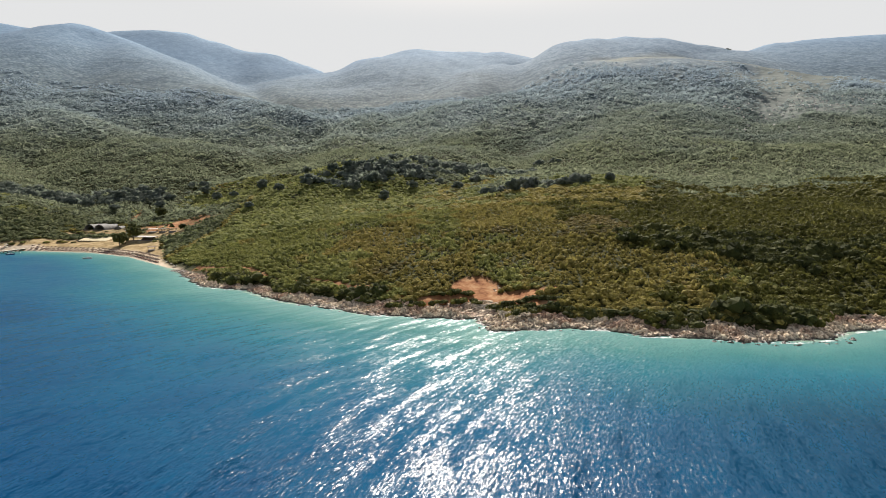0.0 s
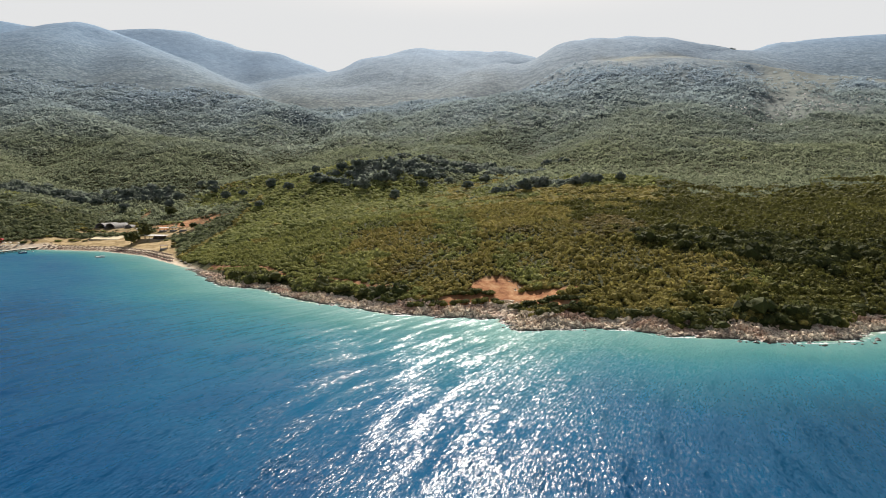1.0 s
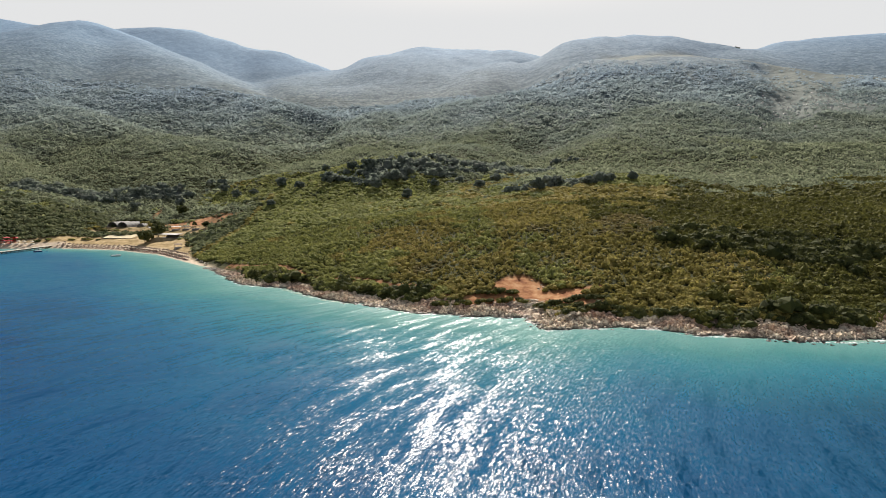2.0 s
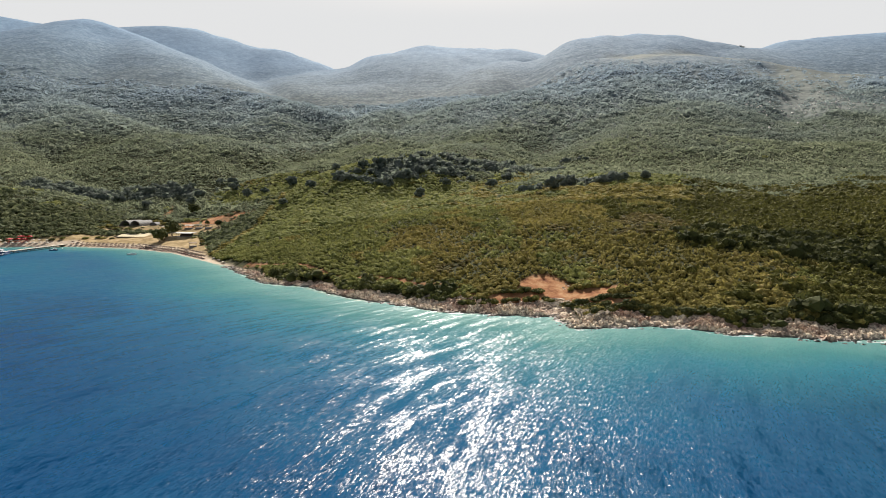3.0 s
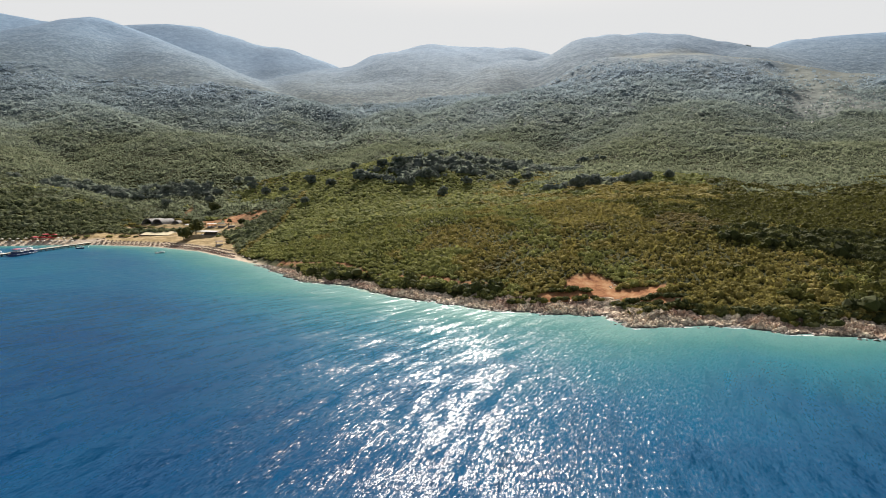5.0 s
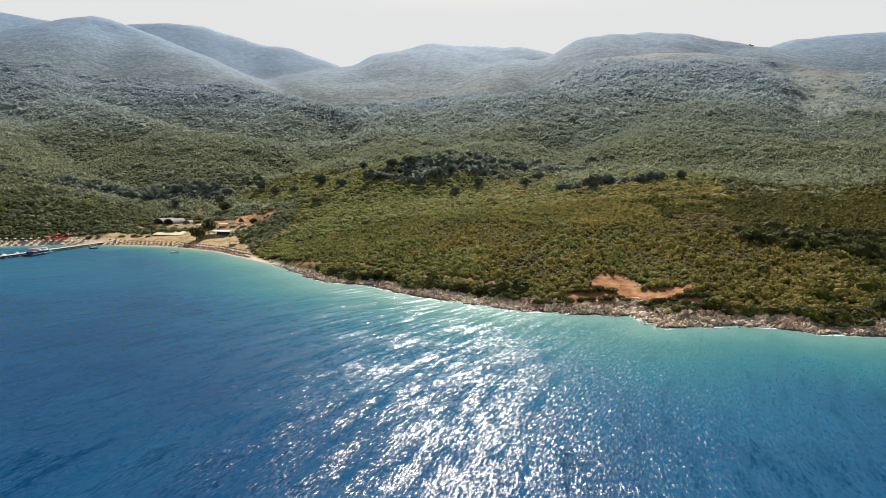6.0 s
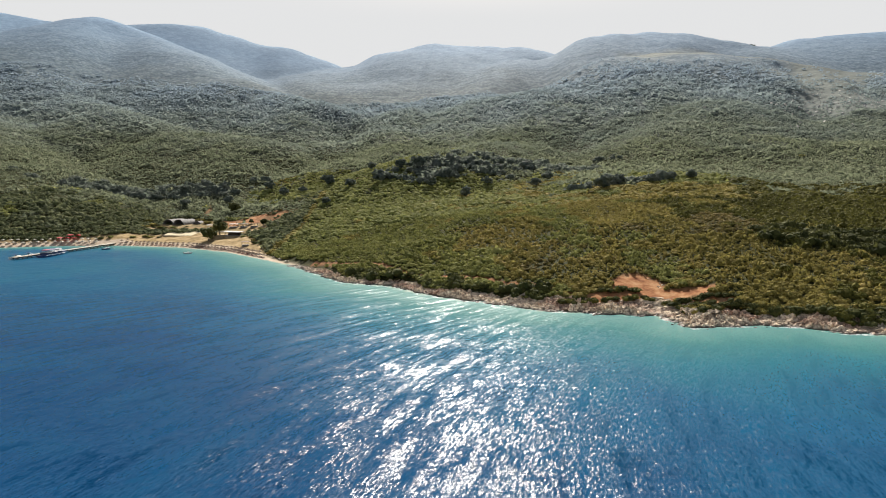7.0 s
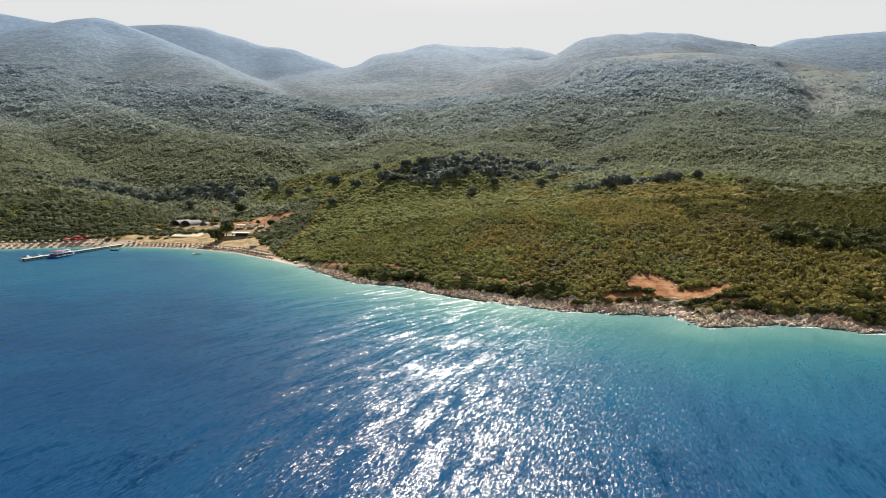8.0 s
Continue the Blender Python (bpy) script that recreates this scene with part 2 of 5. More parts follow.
def rock_material():
    m, nt, p, out = tree_of("coast_limestone")
    v = place_of(nt)
    s = nt.nodes.new("ShaderNodeSeparateXYZ")
    nt.links.new(v, s.inputs[0])
    a, b, c = noise_n(nt, v, 0.10, 4), noise_n(nt, v, 1.1, 5, 0.7), noise_n(nt, v, 5.0, 3)
    pale = ramp(nt, b, [(0.35, (0.12, 0.085, 0.06)), (0.43, (0.52, 0.40, 0.275)), (0.54, (0.84, 0.69, 0.50))])
    red = ramp(nt, b, [(0.36, (0.11, 0.06, 0.04)), (0.47, (0.43, 0.265, 0.175)), (0.60, (0.66, 0.48, 0.345))])
    fr = nd(nt, "ShaderNodeMapRange", **{"From Min": 0.46, "From Max": 0.62})
    nt.links.new(a, fr.inputs[0])
    col = mixc(nt, fr.outputs[0], pale, red)
    col = mixc(nt, math_n(nt, "MULTIPLY", attr_n(nt, "crack"), 0.75), col, (0.10, 0.072, 0.05))      # crevice shade painted in as darker joints
    wet = nd(nt, "ShaderNodeMapRange", **{"From Min": 0.75, "From Max": 0.15})
    nt.links.new(math_n(nt, "ADD", s.outputs["Z"], math_n(nt, "MULTIPLY", math_n(nt, "SUBTRACT", b, 0.5), 1.2)), wet.inputs[0])
    col = mixc(nt, wet.outputs[0], col, (0.062, 0.047, 0.035))
    nt.links.new(col, p.inputs["Base Color"])
    nt.links.new(math_n(nt, "SUBTRACT", 0.9, math_n(nt, "MULTIPLY", wet.outputs[0], 0.4)), p.inputs["Roughness"])
    bump_n(nt, p, math_n(nt, "ADD", b, math_n(nt, "MULTIPLY", c, 0.3)), 0.8, 0.4)
    return m


MAT_GROUND, MAT_WATER, MAT_ROCK = ground_material(), water_material(), rock_material()
MAT_SCRUB = foliage("maquis_leaves", [(0.27, (0.106, 0.094, 0.025)), (0.44, (0.272, 0.226, 0.060)), (0.58, (0.36, 0.297, 0.088)), (0.72, (0.41, 0.31, 0.115))], glow=0.34)
MAT_GREEN = foliage("fresh_green_leaves", [(0.27, (0.090, 0.102, 0.028)), (0.50, (0.25, 0.255, 0.072)), (0.72, (0.40, 0.385, 0.135))], glow=0.34)
MAT_MEADOW = foliage("meadow_bush_leaves", [(0.27, (0.15, 0.17, 0.050)), (0.50, (0.285, 0.30, 0.10)), (0.72, (0.40, 0.385, 0.16))], glow=0.45)
MAT_DARK = foliage("dark_oak_leaves", [(0.27, (0.030, 0.036, 0.012)), (0.50, (0.064, 0.071, 0.022)), (0.73, (0.12, 0.12, 0.038))], glow=0.22)
MAT_THICKET = foliage("bay_thicket_leaves", [(0.27, (0.084, 0.100, 0.050)), (0.50, (0.165, 0.182, 0.094)), (0.73, (0.27, 0.28, 0.145))], glow=0.48, shine=(0.22, 0.25, 0.11))
MAT_HOLLY = foliage("holm_oak_leaves", [(0.27, (0.042, 0.042, 0.010)), (0.50, (0.112, 0.108, 0.024)), (0.73, (0.21, 0.192, 0.048))], glow=0.22)
MAT_DRY = foliage("dry_brown_leaves", [(0.27, (0.080, 0.070, 0.019)), (0.50, (0.175, 0.138, 0.044)), (0.73, (0.27, 0.20, 0.075))], glow=0.32)
# oak leaves paled and blued for distance: haze painted into their colour
MAT_OAKFAR = foliage("hazed_far_oak_leaves", [(0.27, (0.094, 0.115, 0.096)), (0.50, (0.165, 0.190, 0.155)), (0.73, (0.245, 0.265, 0.225))], glow=0.52, shine=(0.20, 0.24, 0.17))
# wood leaves lifted and blued by painted haze, most of it higher up
MAT_WOODS = foliage("hazed_hill_woods_leaves", [(0.27, (0.104, 0.120, 0.080)), (0.50, (0.175, 0.194, 0.130)), (0.73, (0.242, 0.255, 0.178))], glow=0.58, shine=(0.22, 0.255, 0.14), heights=(95.0, 290.0))


# ---------------------------------------------------------------- shape of the land
def hash2(ix, iy, seed):
    h = (ix.astype(np.int64) * 374761393 + iy.astype(np.int64) * 668265263 + seed * 974711) & 0x7FFFFFFF
    h = ((h ^ (h >> 13)) * 1274126177) & 0x7FFFFFFF
    return ((h ^ (h >> 16)) & 0xFFFF) / 65535.0


def vnoise(x, y, seed=0):
    ix, iy = np.floor(x), np.floor(y)
    fx, fy = x - ix, y - iy
    fx, fy = fx * fx * (3 - 2 * fx), fy * fy * (3 - 2 * fy)
    a, b = hash2(ix, iy, seed), hash2(ix + 1, iy, seed)
    c, d = hash2(ix, iy + 1, seed), hash2(ix + 1, iy + 1, seed)
    return (a + (b - a) * fx) * (1 - fy) + (c + (d - c) * fx) * fy


def fbm(x, y, octaves=4, seed=0, gain=0.5):
    total, amp, norm = 0.0, 1.0, 0.0
    for o in range(octaves):
        total = total + amp * (vnoise(x * 2 ** o, y * 2 ** o, seed + o) - 0.5)
        norm += amp
        amp *= gain
    return total / norm * 2


def worley(x, y, seed=0):
    """Distance to the nearest and the second nearest of scattered cell points, and the nearest cell's own number."""
    ix, iy = np.floor(x), np.floor(y)
    d1, d2, who = np.full(x.shape, 9.0), np.full(x.shape, 9.0), np.zeros(x.shape)
    for ox in (-1, 0, 1):
        for oy in (-1, 0, 1):
            cx, cy = ix + ox, iy + oy
            px, py = cx + hash2(cx, cy, seed), cy + hash2(cx, cy, seed + 7)
            d = np.hypot(px - x, py - y)
            n = hash2(cx, cy, seed + 13)
            closer = d < d1
            d2 = np.where(closer, d1, np.minimum(d2, d))
            who = np.where(closer, n, who)
            d1 = np.where(closer, d, d1)
    return d1, d2, who


COAST = np.array([(-5400, -300), (-2000, 120), (-900, 300), (-600, 390), (-480, 446), (-419, 471), (-386, 488), (-339, 499), (-280, 487),
                  (-234, 456), (-193, 410), (-154, 360), (-121, 309), (-97, 299), (-80, 277), (-63, 262), (-53, 259), (-42, 249),
                  (-28, 239), (-9, 235), (3.5, 231.5), (13, 232), (14.5, 222), (17.5, 211), (33, 214), (44, 216), (58, 214), (65, 205),
                  (77, 203.5), (88, 202), (103, 198), (115, 197.5), (130, 202), (140, 212), (158, 219), (175, 214), (230, 204), (420, 190),
                  (900, 150), (2000, 0), (5400, -300)], float)
SHORE_S = np.concatenate([[0], np.cumsum(np.hypot(*np.diff(COAST, axis=0).T))])


def inland(x, y):
    """Metres from the waterline: inland more than 0, out to sea less."""
    best = np.full(np.shape(x), 1e9)
    for (ax, ay), (bx, by) in zip(COAST[:-1], COAST[1:]):
        ex, ey = bx - ax, by - ay
        s = np.clip(((x - ax) * ex + (y - ay) * ey) / (ex * ex + ey * ey), 0, 1)
        best = np.minimum(best, np.hypot(x - ax - s * ex, y - ay - s * ey))
    return np.where(y > np.interp(x, COAST[:, 0], COAST[:, 1]), best, -best)


def rocky(x):
    """1 along the rocky headland, 0 along the sandy bay."""
    return np.clip((x + 190) / 50, 0, 1)


# crests of the mountains and of their spurs: x, y, height
CRESTS = [
    # the near mountain west of the bay, with the spur that runs down from it into the valley
    ([(-3800, 2700, 800), (-2366, 2497, 743), (-1668, 2317, 674), (-1421, 2277, 629), (-1304, 2257, 646), (-1172, 2177, 594), (-887, 1927, 458), (-633, 1687, 341), (-468, 1527, 276), (-366, 1437, 249), (-289, 1367, 222), (-220, 1300, 190)], 0.40, 45),
    # the high ridge behind it, down to the saddle
    ([(-1960, 2947, 750), (-1598, 2997, 802), (-1487, 2997, 813), (-1350, 2987, 812), (-1235, 2997, 801), (-1091, 2997, 761), (-917, 2947, 705), (-800, 2897, 685), (-636, 2847, 633), (-481, 2797, 581), (-277, 2797, 512)], 0.50, 50),
    # the round mountain in the middle
    ([(-605, 2697, 469), (-469, 2717, 563), (-370, 2737, 611), (-273, 2747, 645), (-127, 2747, 674), (-30, 2737, 664), (90, 2697, 652), (200, 2597, 624), (266, 2477, 576), (299, 2247, 489)], 0.36, 60),
    ([(-127, 2700, 655), (-90, 2300, 470), (-60, 1900, 350), (-40, 1600, 280)], 0.30, 70),
    # the round mountain to the east, and the long ridge beyond it
    ([(130, 2247, 474), (222, 2117, 500), (285, 2097, 511), (342, 2107, 533), (418, 2117, 558), (514, 2127, 571), (589, 2127, 575), (679, 2117, 570), (796, 2077, 537), (890, 2047, 515), (972, 2077, 517)], 0.42, 50),
    ([(939, 2147, 524), (1020, 2177, 541), (1146, 2217, 578), (1300, 2247, 600), (1514, 2277, 625), (1997, 2297, 647), (3800, 2347, 662)], 0.40, 50),
    # the dry grass ridge in front of both
    ([(300, 1500, 305), (340, 1560, 352), (391, 1617, 393), (461, 1637, 403), (541, 1617, 401), (658, 1557, 377), (765, 1497, 350), (842, 1447, 327), (909, 1377, 298), (1009, 1297, 258), (1300, 1250, 230)], 0.36, 60),
    ([(541, 1600, 390), (480, 1300, 283), (430, 1140, 234), (350, 1000, 192), (290, 800, 124), (250, 735, 92)], 0.33, 50),
    # wooded foothills
    ([(-1400, 1900, 390), (-900, 1350, 255), (-650, 1100, 178), (-472, 990, 136), (-330, 930, 120), (-215, 850, 94)], 0.40, 45),
    ([(-150, 1300, 215), (-185, 1084, 156), (-150, 960, 118)], 0.34, 40),
    ([(100, 1000, 140), (60, 880, 120), (0, 800, 108), (-60, 745, 94), (-150, 700, 62)], 0.36, 45),
    ([(-820, 1010, 165), (-560, 720, 74), (-465, 630, 46)], 0.30, 40),
    ([(1000, 1500, 320), (800, 1190, 250), (620, 890, 136), (480, 720, 95)], 0.34, 45),
]


# ravines that run down from the saddles: course, depth, width
RAVINES = [([(-345, 1950), (-430, 2300), (-490, 2800)], 24, 110), ([(100, 1380), (180, 1700), (262, 2150)], 34, 75),
           ([(690, 1740), (760, 1880)], 20, 70), ([(-260, 820), (-215, 960), (-250, 1150), (-300, 1290)], 20, 50),
           ([(40, 740), (130, 900), (190, 1150), (215, 1400)], 16, 55), ([(380, 760), (470, 930), (600, 1120), (680, 1400)], 15, 40),
           ([(640, 1010), (700, 1150), (790, 1380)], 16, 32), ([(-900, 1500), (-1000, 1800), (-1120, 2080)], 24, 80)]


def near_line(x, y, pts):
    """Distance to a course of straight pieces."""
    best = np.full(np.shape(x), 1e9)
    for (ax, ay), (bx, by) in zip(pts[:-1], pts[1:]):
        ex, ey = bx - ax, by - ay
        s = np.clip(((x - ax) * ex + (y - ay) * ey) / (ex * ex + ey * ey), 0, 1)
        best = np.minimum(best, np.hypot(x - ax - s * ex, y - ay - s * ey))
    return best


# ground dug level for the buildings: centre, half sizes, height
LEVELS = [(-319, 578, 15, 13, 13.4), (-250, 515, 12, 6, 8.2)]


def crest_height(x, y, line, slope, round_off):
    best = np.full(np.shape(x), -1e9)
    for (ax, ay, az), (bx, by, bz) in zip(line[:-1], line[1:]):
        ex, ey = bx - ax, by - ay
        s = np.clip(((x - ax) * ex + (y - ay) * ey) / (ex * ex + ey * ey), 0, 1)
        d = np.hypot(x - ax - s * ex, y - ay - s * ey)
        best = np.maximum(best, az + s * (bz - az) - slope * (np.sqrt(d * d + round_off ** 2) - round_off))
    return best


def land(x, y, d=None):
    """Height of the ground; under the sea, of its bed."""
    d = inland(x, y) if d is None else d
    di = np.clip(d, 0, None)
    r = rocky(x)
    edge = r * np.minimum(di / 12, 1) * 1.8 + (1 - r) * np.minimum(di / 20, 1) * 1.3
    head = 0.285 * np.clip(di - 6, 0, 95) + 0.13 * np.clip(di - 101, 0, 107)
    base = edge + r * head + (1 - r) * 0.195 * np.clip(di - 8, 0, 200) + 0.145 * np.clip(di - 208, 0, 600) + 0.10 * np.clip(di - 808, 0, 1400) + 0.00002 * np.clip(di, 0, 1500) ** 2
    k = np.clip(di * 0.05, 0.5, 9)
    peak = base
    for line, slope, round_off in CRESTS:
        c = np.minimum(crest_height(x, y, line, slope, round_off), di * 0.36)
        h = np.clip(0.5 + 0.5 * (c - peak) / k, 0, 1)
        peak = peak + (c - peak) * h + k * h * (1 - h) * 0.5
    grow = np.clip((di - 30) / 900, 0, 1)
    gully = fbm(x / 210 + 3, y / 260, 4, 11)
    peak = peak + grow * (gully * (15 - 8 * np.clip((di - 900) / 700, 0, 1)) - 3) + np.clip((di - 12) / 80, 0, 1) * fbm(x / 55, y / 55, 3, 23) * 1.6
    ribs = np.abs(fbm(x / 230 + 0.35 * y / 230, y / 520, 4, 241))
    peak = peak + np.clip((di - 950) / 500, 0, 1) * (3 - 15 * ribs)         # washed-out furrows on the mountain sides
    for line, depth, wide in RAVINES:
        peak = peak - depth * np.exp(-(near_line(x, y, line) / wide) ** 2)
    for cx, cy, rx, ry, level in LEVELS:
        u = np.clip((1.25 - np.maximum(np.abs(x - cx) / rx, np.abs(y - cy) / ry)) * 4, 0, 1)
        peak = peak + (level - peak) * u
    bed = -0.35 - 0.10 * np.clip(-d, 0, 400) ** 0.95
    return np.where(d > 0, peak, np.maximum(bed, -14))


# ---------------------------------------------------------------- mesh helpers
def mesh_from(name, verts, faces, smooth=False):
    """A mesh from numpy arrays of vertices and of triangles or quads."""
    verts, faces = np.asarray(verts, np.float32), np.asarray(faces, np.int32)
    me = bpy.data.meshes.new(name)
    k = faces.shape[1]
    me.vertices.add(len(verts))
    me.vertices.foreach_set("co", verts.ravel())
    me.loops.add(faces.size)
    me.loops.foreach_set("vertex_index", faces.ravel())
    me.polygons.add(len(faces))
    me.polygons.foreach_set("loop_start", np.arange(len(faces), dtype=np.int32) * k)
    me.polygons.foreach_set("use_smooth", np.full(len(faces), smooth))
    me.update(calc_edges=True)
    return me


def grid_faces(rows, cols):
    i = np.arange(rows * cols).reshape(rows, cols)
    return np.stack([i[:-1, :-1], i[:-1, 1:], i[1:, 1:], i[1:, :-1]], -1).reshape(-1, 4)


def put_attr(me, name, values):
    a = me.attributes.new(name, "FLOAT", "POINT")
    a.data.foreach_set("value", np.asarray(values, np.float32).ravel())


def part(name, bm, material, parent=None, label="", m=None, smooth=False):
    """Links a bmesh as one mesh object, under a thing or a part of it."""
    me = bpy.data.meshes.new(name)
    for f in bm.faces:
        f.smooth = smooth
    bm.to_mesh(me)
    bm.free()
    me.materials.append(material)
    ob = new(name, me)
    if parent is not None:
        ob.parent = parent
    if m is not None:
        ob.matrix_basis = m
    if label:
        tagged(ob, label)
    return ob


def thing(name, m, label, category, group="", kind=""):
    ob = new(name)
    ob.empty_display_size = 0.5
    ob.matrix_basis = m
    return tagged(ob, label, category, group, kind)


def box(bm, cx, cy, cz, sx, sy, sz, bevel=0.0, m=None):
    """A box by its centre and sizes, its edges taken off."""
    r = bmesh.ops.create_cube(bm, size=1.0, matrix=Matrix.Translation((cx, cy, cz)) @ Matrix.Diagonal((sx, sy, sz, 1)))
    vs = r["verts"]
    if bevel:
        es = list({e for v in vs for e in v.link_edges})
        out = bmesh.ops.bevel(bm, geom=es, offset=bevel, segments=1, affect="EDGES")
        vs = list({v for f in out["faces"] for v in f.verts} | {v for v in vs if v.is_valid})
    if m is not None:
        bmesh.ops.transform(bm, matrix=m, verts=vs)
    return bm


def rod(bm, a, b, r1, r2=None, seg=8):
    """A tapered round bar from a to b."""
    a, b = Vector(a), Vector(b)
    q = (b - a).to_track_quat("Z", "Y").to_matrix().to_4x4()
    bmesh.ops.create_cone(bm, cap_ends=True, segments=seg, radius1=r1, radius2=r1 if r2 is None else r2, depth=(b - a).length,
                          matrix=Matrix.Translation((a + b) / 2) @ q)
    return bm


# ---------------------------------------------------------------- ground and sea
def spaced(lo, a, b, hi, step, growth):
    """Coordinates with an even step from a to b, and ever wider steps out to lo and hi."""
    mid = list(np.arange(a, b + step / 2, step))
    up, s = [], step
    while mid[-1] + sum(up) < hi:
        s *= growth
        up.append(s)
    right = list(np.minimum(mid[-1] + np.cumsum(up), hi)) if up else []
    down, s = [], step
    while mid[0] - sum(down) > lo:
        s *= growth
        down.append(s)
    left = list(np.maximum(mid[0] - np.cumsum(down), lo))[::-1] if down else []
    return np.array(left + mid + right)


def oval(x, y, cx, cy, rx, ry, turn=0.0, wobble=0.25):
    """Inside measure of an uneven oval: 1 at its middle, 0 at its edge."""
    c, s = math.cos(turn), math.sin(turn)
    u, v = ((x - cx) * c + (y - cy) * s) / rx, (-(x - cx) * s + (y - cy) * c) / ry
    return 1 - np.hypot(u, v) + wobble * fbm(x / 6, y / 6, 3, 51)


TRACKS = [
    ([(-150, 372), (-128, 350), (-113, 339), (-99, 324), (-75, 298), (-63, 292), (-42, 276), (-24, 262)], 2.0),
    ([(-24, 256), (-5, 252), (14, 250), (30, 252), (46, 250)], 1.0),
    ([(-160, 610), (-157, 628), (-166, 675), (-179, 742)], 0.9),
    ([(-330, 560), (-300, 552), (-262, 556), (-240, 580), (-215, 610)], 1.6),
    ([(-318, 655), (-308, 620), (-300, 590)], 2.2),
]


def y0_track(pts):
    """Tracks behind the bay are paler and half grown over."""
    return pts[0][1] > 500


def bare_at(x, y):
    """How bare the earth is: the dug clearing, the tracks and the dry ground behind the bay."""
    b = np.clip(oval(x, y, 13.5, 261.5, 12.0 - 0.35 * (y - 262), 12, 0.0, 0.15) * 5, 0, 1)
    b = np.maximum(b, np.clip(oval(x, y, 16, 247.5, 31, 7.0, 0.03, 0.15) * 4, 0, 1))
    b = np.maximum(b, np.clip(oval(x, y, -1, 251, 12, 6, 0.3, 0.15) * 4, 0, 1))
    b = np.maximum(b, np.clip(oval(x, y, 13, 237, 5, 6, 0.0, 0.2) * 4, 0, 1))
    b = np.maximum(b, np.clip(oval(x, y, -24, 250, 6, 3, 0.0, 0.2) * 4, 0, 1))
    b = np.maximum(b, np.clip(oval(x, y, 34, 237, 14, 7, 0.0, 0.15) * 4, 0, 1))
    b = np.maximum(b, np.clip(oval(x, y, -247, 569, 38, 24, 0.1) * 3, 0, 1) * np.clip(0.72 + 0.9 * fbm(x / 9, y / 9, 3, 33), 0.2, 1))
    for pts, half in TRACKS:
        b = np.maximum(b, np.clip((half + 0.9 * fbm(x / 7, y / 7, 2, 31) - near_line(x, y, pts)) * 1.3, 0, 1) * (0.75 if y0_track(pts) else 1.0))
    return b


def grass_at(x, y):
    """Dry grass and loose stone on the eastern ridge."""
    d = near_line(x, y, [(330, 1560), (541, 1617), (765, 1497), (1009, 1297), (1300, 1250)])
    e = near_line(x, y, [(765, 1480), (640, 1180), (520, 960)])
    n = 140 * fbm(x / 160, y / 160, 4, 211)
    return np.clip(np.maximum((150 + n - d) / 120, (95 + 0.7 * n - e) / 60), 0, 1) * np.clip((x - 330) / 80, 0, 1)


def sand_at(x, y, d):
    """The pale beach along the bay."""
    width = np.interp(x, [-700, -420, -380, -345, -330, -290, -235, -200, -170, -140, -110], [7, 9, 10, 11, 14, 15, 14, 11, 6, 5, 0])
    edge = width + 2.5 * fbm(x / 12, y / 12, 3, 77)
    return np.clip((edge - d) / 4 + 0.5, 0, 1) * np.clip((-105 - x) / 20, 0, 1)


def open_at(x, y):
    """Ground kept open round the buildings."""
    return np.maximum.reduce([oval(x, y, -308, 556, 36, 14, 0.0, 0.15), oval(x, y, -248, 538, 24, 26, 0.0, 0.2), oval(x, y, -306, 570, 30, 14, 0.0, 0.1)])


def straw_at(x, y, d):
    """Trodden dry grass behind the beach."""
    width = np.interp(x, [-700, -420, -385, -350, -330, -290, -235, -205, -190, -170], [6, 11, 13, 20, 34, 48, 44, 22, 7, 0])
    grass = np.clip((width + 5 * fbm(x / 14, y / 14, 3, 79) - d) / 4 + 0.5, 0, 1)
    return np.maximum(grass, np.clip(open_at(x, y) * 4, 0, 1) * (0.6 + 0.4 * fbm(x / 8, y / 8, 3, 83))) * (x < -165)


gx = spaced(-5300, -430, 230, 5300, 2.6, 1.045)
gy = spaced(-4900, 195, 600, 4950, 2.4, 1.03)
GX, GY = np.meshgrid(gx, gy)
GD = inland(GX, GY)
GZ = land(GX, GY, GD)
in_cove = np.exp(-(((GX - 12.5) / 4.5) ** 2 + ((GY - 234) / 7) ** 2))
GZ = GZ - rocky(GX) * (1 - in_cove) * np.clip(1 - np.abs(GD - 6) / 10, 0, 1) * 1.2          # the rock ledge lies on top
dug = np.clip(oval(GX, GY, 13.5, 261, 13, 13, 0.0) * 4, 0, 1)
GZ = GZ - dug * 0.3
me = mesh_from("ground", np.stack([GX, GY, GZ], -1).reshape(-1, 3), grid_faces(*GX.shape), True)
put_attr(me, "bare", bare_at(GX, GY) * (GD > 3))
put_attr(me, "grass", grass_at(GX, GY) * (GD > 300))
put_attr(me, "sand", np.where(GD > 0, sand_at(GX, GY, GD), (GX < -100) * 1.0))
put_attr(me, "straw", np.where(GD > 0, straw_at(GX, GY, GD), 0))
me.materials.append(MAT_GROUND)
tagged(new("ground", me), "sloping scrub ground with red earth, pale beach and haze-tinted hills", "ground", kind="structure")

